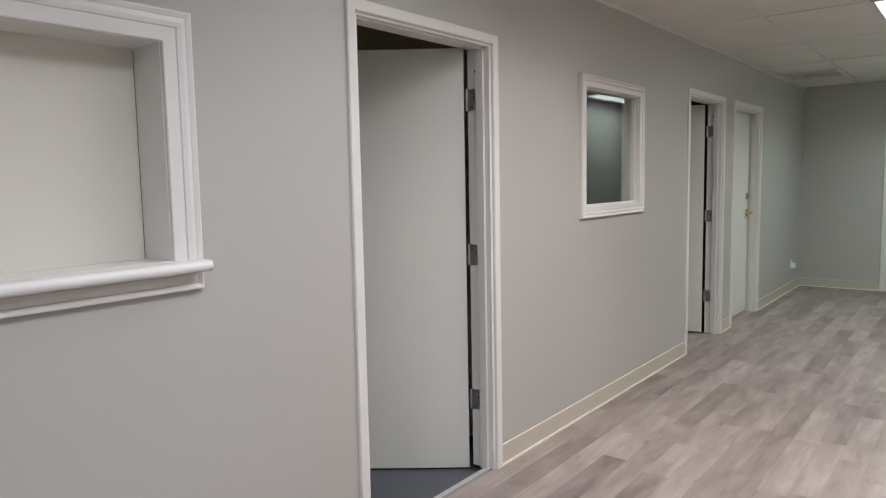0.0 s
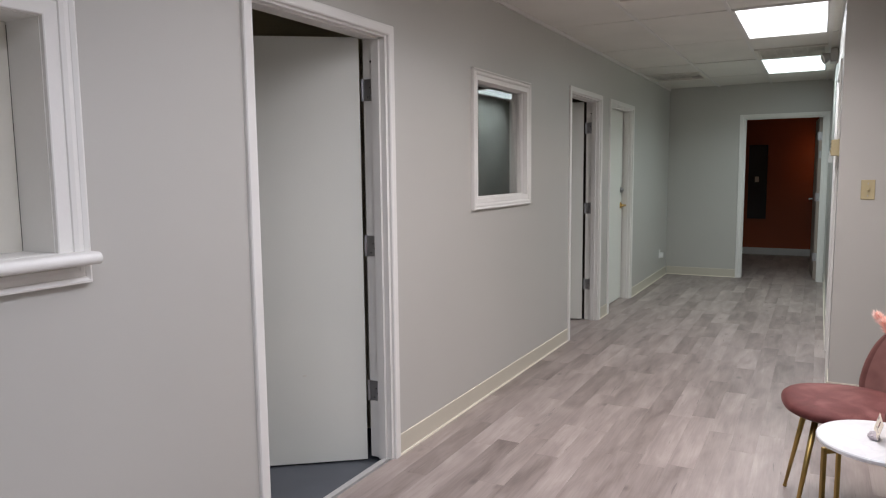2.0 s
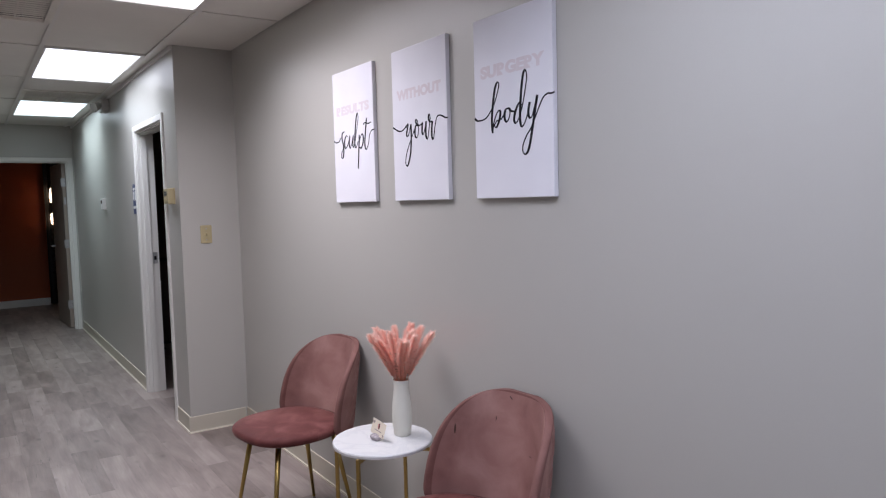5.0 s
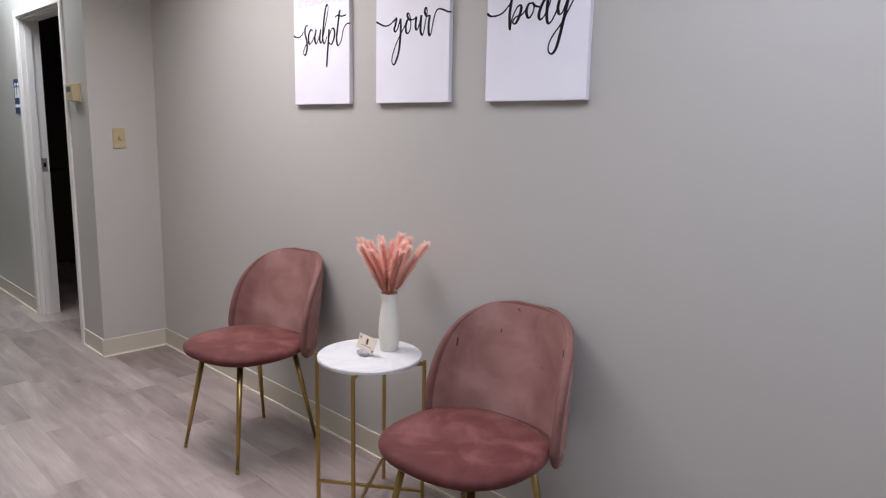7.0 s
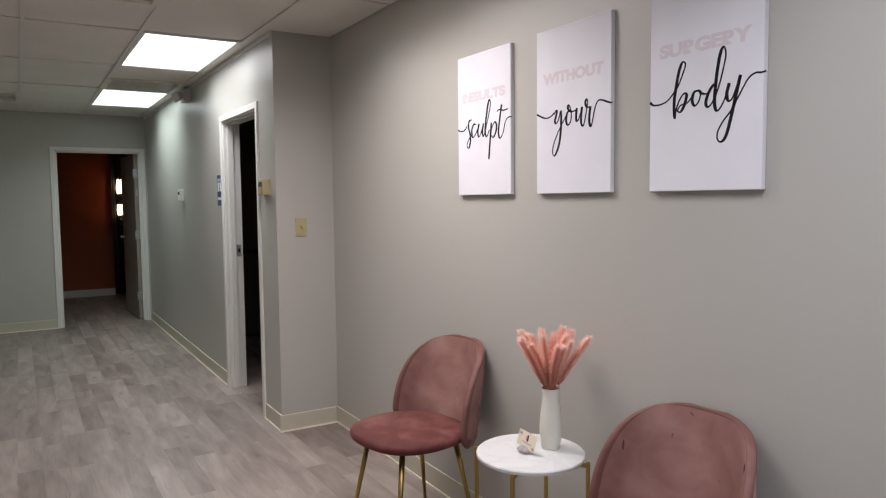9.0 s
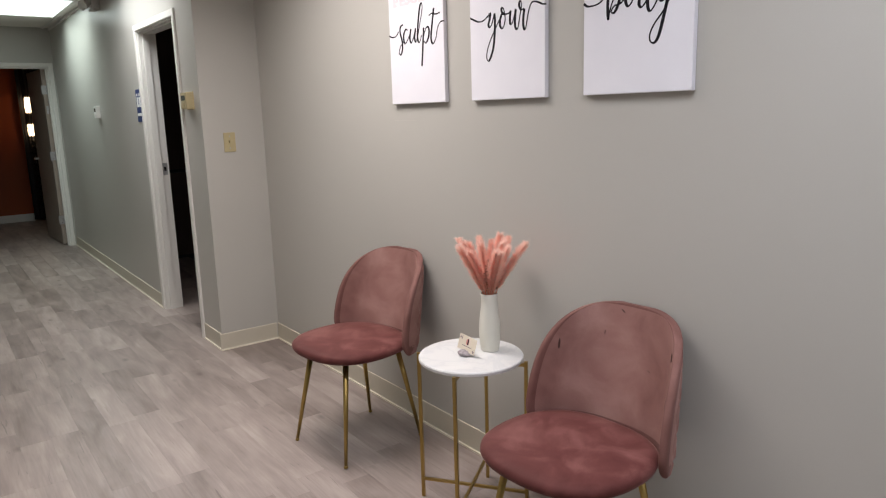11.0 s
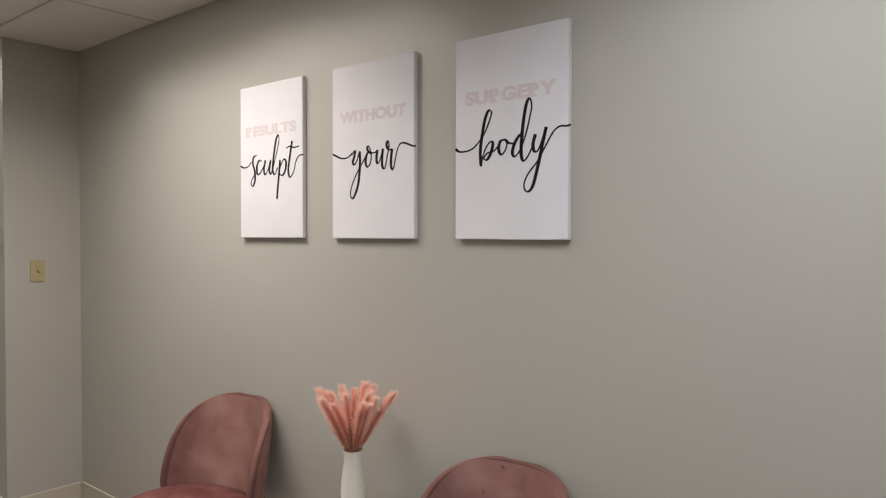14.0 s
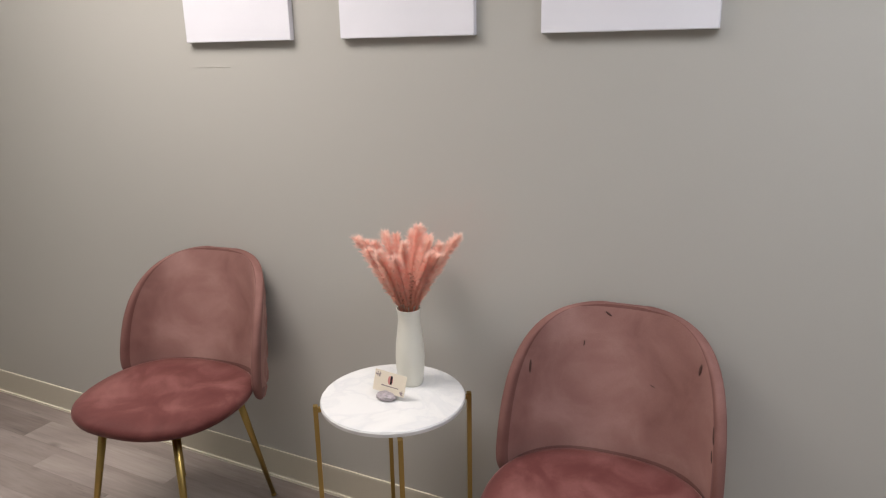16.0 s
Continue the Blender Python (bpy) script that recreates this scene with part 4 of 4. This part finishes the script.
def dining_chair(m):
    e = thing("dining_chair", m, "dusty rose velvet chair with gold tapered legs against the wall", "chair", "waiting chairs")
    # seat cushion: rings of a rounded outline
    bm = bmesh.new()
    seg = 56
    prof = [(0.0, 0.431), (0.80, 0.431), (0.92, 0.435), (0.98, 0.443), (1.0, 0.454), (0.992, 0.465), (0.95, 0.474), (0.84, 0.482), (0.5, 0.488), (0.0, 0.489)]
    rings = []
    for s, z in prof:
        if s == 0:
            rings.append([bm.verts.new((0.0, 0, z))])
            continue
        ring = []
        for i in range(seg):
            t = 2 * math.pi * i / seg
            c, sn = math.cos(t), math.sin(t)
            k = (abs(c) ** 2.5 + abs(sn) ** 2.5) ** (-1 / 2.5)
            ring.append(bm.verts.new((s * k * c * (0.245 if c > 0 else 0.215) + 0.005, s * k * sn * (0.247 - 0.012 * (c < 0) * abs(c)), z)))
        rings.append(ring)
    for a, b in zip(rings, rings[1:]):
        for i in range(seg):
            j = (i + 1) % seg
            if len(a) == 1:
                bm.faces.new((a[0], b[i], b[j]))
            elif len(b) == 1:
                bm.faces.new((a[i], a[j], b[0]))
            else:
                bm.faces.new((a[i], a[j], b[j], b[i]))
    # seat takes the darker copy of the chair's velvet
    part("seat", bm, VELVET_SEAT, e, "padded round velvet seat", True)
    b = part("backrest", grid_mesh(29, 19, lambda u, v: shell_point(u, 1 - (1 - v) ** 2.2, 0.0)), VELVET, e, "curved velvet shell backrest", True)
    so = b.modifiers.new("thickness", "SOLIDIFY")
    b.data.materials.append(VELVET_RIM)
    # edge and top faces take the darker copy, rim shade put into colour
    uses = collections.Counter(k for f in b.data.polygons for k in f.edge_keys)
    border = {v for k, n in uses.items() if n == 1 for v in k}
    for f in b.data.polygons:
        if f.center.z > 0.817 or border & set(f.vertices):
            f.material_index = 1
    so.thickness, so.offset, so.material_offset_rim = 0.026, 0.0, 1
    su = b.modifiers.new("rounding", "SUBSURF")
    su.levels = su.render_levels = 2

    def quilt(u, v):
        a, c = (u * 7 + v * 4.5) % 1.0, (u * 7 - v * 4.5) % 1.0
        puff = min(a, 1 - a, c, 1 - c)
        rim = min(1.0, 8 * min(u, 1 - u, v + 0.03, 1.0 - v))
        return shell_point(0.045 + 0.91 * u, 0.02 + 0.91 * v, 0.0095 + 0.010 * rim * min(1, puff * 5) ** 0.6)
    part("quilted_back", grid_mesh(85, 45, quilt), VELVET, e, "diamond quilted outer back", True)
    part("seat_frame", boxes((-0.15, -0.15, 0.420, 0.15, 0.15, 0.432)), DARKMETAL, e)
    for sx in (1, -1):
        for sy in (1, -1):
            bm = bmesh.new()
            tube(bm, (sx * 0.135, sy * 0.125, 0.430), (sx * 0.2045, sy * 0.183, 0.012), 0.0125, 0.0070, 16)
            lg = part("leg", bm, GOLD, e, "tapered gold metal leg", True)
            bm = bmesh.new()
            ball(bm, (sx * 0.205, sy * 0.1835, 0.0085), 0.0092, 14, 0.92)
            part("foot", bm, GOLD, lg, smooth=True)
    return e


dining_chair(pose(1.948, 3.277, 0, 0, 0, 187))
chair = dining_chair(pose(1.944, 1.990, 0, 0, 0, 183.4))
# puckers in the velvet near the rim of this chair's back
for u, v, turn, ln in ((0.10, 0.66, 20, 0.020), (0.88, 0.76, -35, 0.022), (0.42, 0.945, 60, 0.012), (0.965, 0.50, -6, 0.022), (0.95, 0.38, 4, 0.014), (0.36, 0.76, 10, 0.008), (0.60, 0.56, 75, 0.006)):
    p = shell_point(u, v, -0.0136)
    q = shell_point(u + 0.01, v, -0.0136) - p
    q.normalize()
    up = (shell_point(u, v + 0.01, -0.0136) - p).normalized()
    nrm = q.cross(up).normalized()
    m3 = Matrix((q, up, nrm)).transposed().to_4x4()
    bm = bmesh.new()
    bmesh.ops.create_uvsphere(bm, u_segments=12, v_segments=6, radius=1, matrix=Matrix.Translation(p) @ m3 @ Matrix.Rotation(radians(turn), 4, "Z") @ Matrix.Diagonal((ln * 0.16, ln, 0.0016, 1)))
    part("pucker", bm, WORN, chair, "dark pucker in the velvet", True)

# ---- side table with vase and card ----
TX, TY, TZ = 2.011, 2.537, 0.580
e = thing("side_table", pose(TX, TY, 0), "round white marble side table on thin gold legs", "side table")
part("tabletop", lathe([(0, TZ - 0.016), (0.180, TZ - 0.016), (0.185, TZ - 0.013), (0.186, TZ - 0.004), (0.183, TZ), (0, TZ)], 72), MARBLE, e, "white marble top with faint grey veins")
for k in range(4):
    a = radians(125 + 90 * k)
    m = Matrix.Rotation(a, 4, "Z")
    bm = boxes((0.192, -0.006, 0.0, 0.204, 0.006, TZ - 0.010), bevel=0.001)
    bm.transform(m)
    lg = part("leg", bm, GOLD, e, "square gold metal leg")
    bm = boxes((0.150, -0.005, TZ - 0.029, 0.193, 0.005, TZ - 0.0165), bevel=0.001)
    bm.transform(m)
    part("bracket", bm, GOLD, lg)
for k in range(2):
    bm = boxes((-0.193, -0.005, 0.070 + 0.011 * k, 0.193, 0.005, 0.080 + 0.011 * k), bevel=0.001)
    bm.transform(Matrix.Rotation(radians(126 + 90 * k), 4, "Z"))
    part("stretcher", bm, GOLD, e, "gold cross stretcher")

VX, VY = 2.094, 2.530
v = part("vase", lathe([(0, 0), (0.0305, 0), (0.0325, 0.003), (0.0345, 0.02), (0.0375, 0.050), (0.0385, 0.075), (0.0365, 0.110), (0.0315, 0.150), (0.0282, 0.178), (0.0290, 0.196), (0.0315, 0.209), (0.0315, 0.211), (0.0295, 0.210), (0.0262, 0.178), (0.029, 0.150), (0.034, 0.11), (0.034, 0.03), (0, 0.025)], 56), CERAMIC, smooth=True)
v.matrix_basis = pose(VX, VY, TZ)
tagged(v, "white matte ceramic vase on the marble table", "vase")


def plume_mesh(seed, length, fluff):
    """One seed head: a bent stem and some hundreds of fine drooping hairs."""
    r = random.Random(seed)
    bm = bmesh.new()
    bend = r.uniform(0.015, 0.05)

    def spine(t):
        return Vector((bend * t * t, 0, length * t))
    for i in range(6):
        tube(bm, spine(i / 6), spine((i + 1) / 6), 0.0016, 0.0015, 6, False)
    for k in range(1700):
        t = 0.30 + 0.70 * r.random() ** 0.85
        body = min(1.0, (t - 0.24) * 3.2) * (1.0 if t < 0.94 else 0.8)
        a, el = r.uniform(0, 6.283), r.uniform(0.5, 1.3)
        p = spine(t)
        ln = fluff * (0.40 + 0.70 * body) * r.uniform(0.6, 1.15)
        d = Vector((math.cos(a) * math.cos(el), math.sin(a) * math.cos(el), math.sin(el)))
        tip = p + d * ln * 1.25
        mid = p + d * ln * 0.6 + Vector((0, 0, ln * 0.06))
        side = d.cross(Vector((math.cos(a * 3.1), math.sin(a * 2.3), 0.4))).normalized() * r.uniform(0.0007, 0.0013)
        q = [bm.verts.new(c) for c in (p, mid + side, tip, mid - side)]
        bm.faces.new(q)
    return bm


bunch = thing("pampas_bunch", pose(VX, VY, TZ + 0.152), "bunch of dyed pink pampas grass plumes in the vase", "dried grass")
protos = []
for k in range(5):
    protos.append(part("plume", plume_mesh(20 + k, 0.262, 0.0195), PLUME, bunch, "fluffy pink plume"))
rp = random.Random(8)
spots = [(0, 2.0)] + [(360 * k / 6 + 12, 8) for k in range(6)] + [(360 * k / 12 + 20, 18) for k in range(12)]
for k, (az, lean) in enumerate(spots):
    ob = protos[k] if k < 5 else protos[k % 5].copy()
    if k >= 5:
        scene.collection.objects.link(ob)
        ob.parent = bunch
    az += rp.uniform(-12, 12)
    lean += rp.uniform(-3, 3)
    sc = rp.uniform(0.90, 1.0) / math.cos(radians(lean * 0.6))
    ob.matrix_basis = Matrix.Rotation(radians(az), 4, "Z") @ Matrix.Rotation(radians(lean), 4, "Y") @ Matrix.Rotation(rp.uniform(-0.9, 0.9), 4, "Z") @ Matrix.Diagonal((sc, sc, sc, 1))
bm = bmesh.new()
for k in range(420):
    a, r0, z = rp.uniform(0, 6.283), rp.uniform(0.0, 1.0) ** 0.4, rp.uniform(0.070, 0.170)
    rad = (0.028 + (z - 0.07) * 0.34) * r0
    bmesh.ops.create_icosphere(bm, subdivisions=1, radius=rp.uniform(0.0016, 0.0036), matrix=Matrix.Translation((rad * math.cos(a), rad * math.sin(a), z)))
part("dried_blossom", bm, TAN, bunch, "tiny dried tan blossoms")

# business card leaning in a small stone
e = thing("card_holder", pose(1.983, 2.541, TZ, 0, 0, 184), "cream business card standing in a grey crystal stone", "card holder")
bm = bmesh.new()
bmesh.ops.create_icosphere(bm, subdivisions=3, radius=1)
for vtx in bm.verts:
    k = 1 + 0.22 * noise.noise(vtx.co * 2.3) + 0.10 * noise.noise(vtx.co * 6)
    vtx.co = Vector((vtx.co.x * 0.016 * k, vtx.co.y * 0.026 * k, max(0.0, 0.009 + vtx.co.z * 0.013 * k)))
part("stone", bm, STONE, e, "rough grey crystal stone")
tilt = pose(-0.004, 0.004, 0.016, 0, -14, 0) @ pose(0, 0, 0, -6, 0, 0)
bm = boxes((-0.0005, -0.0445, 0, 0.0005, 0.0445, 0.054))
bm.transform(tilt)
c = part("card", bm, CREAM, e, "cream printed card")
bm = bmesh.new()
bmesh.ops.create_uvsphere(bm, u_segments=18, v_segments=10, radius=1, matrix=tilt @ Matrix.LocRotScale((0.0005, 0.001, 0.034), Euler((0, 0, 0)), (0.0003, 0.0075, 0.0115)))
part("emblem", bm, PINKINK, c, "pink and black oval mark")
bm = boxes((0.0006, 0.001, 0.024, 0.0012, 0.0062, 0.0455))
bm.transform(tilt)
part("emblem_shade", bm, INK, c)
bm = boxes((0.0004, -0.022, 0.0165, 0.0009, 0.026, 0.0190))
bm.transform(tilt)
part("lettering", bm, GREYINK, c)
for cy, cz in ((-0.036, 0.043), (0.037, 0.010)):
    bm = boxes((0.0004, cy - 0.006, cz - 0.0008, 0.0007, cy + 0.006, cz + 0.0008), (0.0004, cy - 0.0008, cz - 0.006, 0.0007, cy + 0.0008, cz + 0.006))
    for k in range(9):
        bmesh.ops.create_uvsphere(bm, u_segments=8, v_segments=5, radius=1, matrix=Matrix.LocRotScale((0.0005, cy + rp.uniform(-.007, .007), cz + rp.uniform(-.006, .006)), None, (0.0003, rp.uniform(.001, .003), rp.uniform(.001, .003))))
    bm.transform(tilt)
    part("corner_flower", bm, GREYINK, c, "grey floral corner")

# ---- far room ----


def curtain_fold(u, v):
    x = 1.79 + 0.85 * u
    return Vector((x, 12.64 + 0.03 * math.sin(u * 40) + 0.012 * math.sin(u * 87 + v * 2), 0.02 + 2.30 * v))


tagged(part("curtain", grid_mesh(120, 8, curtain_fold), BLACKCLOTH, smooth=True), "black curtain hanging against the orange wall", "curtain")
e = thing("crystal_sconce", pose(1.91, 12.56, 1.55), "lit two-tier crystal pendant in front of the black curtain", "pendant lamp")
bm = bmesh.new()
tube(bm, (0, 0, 0.30), (0, 0, 0.94), 0.004)
tube(bm, (0, 0, -0.24), (0, 0, 0.30), 0.008)
part("stem", bm, DARKMETAL, e)
for z0, n in ((0.06, 4), (-0.27, 3)):
    bm = bmesh.new()
    for j in range(n):
        for k in range(7):
            a = 6.283 * k / 7 + j
            rr = 0.050 - 0.006 * abs(j - 1)
            bmesh.ops.create_icosphere(bm, subdivisions=1, radius=0.018, matrix=Matrix.LocRotScale((rr * math.cos(a), rr * math.sin(a), z0 + 0.055 * j), None, (1, 1, 1.9)))
    part("crystal_tier", bm, CRYSTAL, e, "glowing warm crystal drops")
for k in range(5):
    bm = bmesh.new()
    for j in range(12):
        z = -0.36 - 0.085 * j - 0.012 * k
        bmesh.ops.create_icosphere(bm, subdivisions=2, radius=0.011 + 0.004 * ((j + k) % 3), matrix=Matrix.Translation((0.022 * (k - 2) + 0.01 * math.sin(j * 2.1 + k), -0.015 * (k % 2), z)))
    tube(bm, (0.022 * (k - 2), 0, -0.30), (0.022 * (k - 2), 0, -1.32), 0.0015, seg=6)
    part("bead_strand", bm, BLACKBEAD, e, "hanging strand of black glass beads", True)
e = thing("wall_panel", pose(0.90, 12.735, 1.19), "dark framed panel on the orange wall", "wall panel")
part("frame", casing(lambda a, b, h: (a, -h, b), -0.12, 0.12, -0.58, 0.58, [(0, 0.0), (0, 0.02), (0.02, 0.024), (0.022, 0.0)]), BLACKROOM, e)
part("face", boxes((-0.12, -0.012, -0.58, 0.12, 0.0, 0.58)), BLACKROOM, e, "dark panel face")
part("label_plate", boxes((-0.04, -0.016, 0.0, 0.02, -0.011, 0.09)), CREAM, e, "small pale plate")

# ---- floor planks ----
PW = 0.122
LENGTHS = (0.46, 0.61, 0.76, 0.92)


def plank_mesh(length):
    g, b = 0.00012, 0.0003
    me = bpy.data.meshes.new("plank")
    w, l = PW / 2 - g, length / 2 - g
    rings = [[(sx * (w - i), sy * (l - i), z) for sx, sy in ((-1, -1), (1, -1), (1, 1), (-1, 1))] for i, z in ((0, -0.008), (0, -b * 0.7), (b, 0.0))]
    verts = [p for r in rings for p in r]
    faces = [(8, 9, 10, 11)] + [(4 * k + i, 4 * k + (i + 1) % 4, 4 * k + 4 + (i + 1) % 4, 4 * k + 4 + i) for k in range(2) for i in range(4)]
    me.from_pydata(verts, [], faces)
    me.materials.append(PLANK)
    return me


floor = structure(new("floor"), "weathered grey wood plank floor", "floor")
plank_meshes = {l: plank_mesh(l) for l in LENGTHS}
rf = random.Random(21)
far_v, far_f, count = [], [], 0
ncol = int(math.ceil(2.29 / PW))
for i in range(-6, 16 + ncol):
    x = -0.01 + PW * (i + 0.5)
    y = BACK - rf.uniform(0, 0.9)
    while y < 12.74:
        l = rf.choice(LENGTHS)
        c = y + l / 2
        y += l
        inside = 0 <= i < ncol
        if c - l / 2 < FAR and not inside and not (NARROW < x < 3.7 and JOG + 0.1 < c < 8.3):
            continue
        if not inside and (x < -0.6 or x > 3.2) and c > FAR:
            continue
        if inside and 1.2 < c < 7.9 and count < 330:
            ob = new("plank", plank_meshes[l])
            ob.location = (x, c, 0)
            ob.parent = floor
            count += 1
        else:
            k = len(far_v)
            lo, hi = max(c - l / 2, BACK), c + l / 2
            if hi <= BACK:
                continue
            c, l = (lo + hi) / 2, hi - lo
            w, h = PW / 2 - 0.0006, l / 2 - 0.0006
            far_v += [(x + sx * w, c + sy * h, z) for z in (-0.008, 0) for sx, sy in ((-1, -1), (1, -1), (1, 1), (-1, 1))]
            far_f += [(k + 4, k + 5, k + 6, k + 7)] + [(k + j, k + (j + 1) % 4, k + 4 + (j + 1) % 4, k + 4 + j) for j in range(4)]
me = bpy.data.meshes.new("planks")
me.from_pydata(far_v, [], far_f)
me.materials.append(PLANKS_FAR)
ob = new("planks", me)
ob.parent = floor
tagged(ob, kind="stuff")
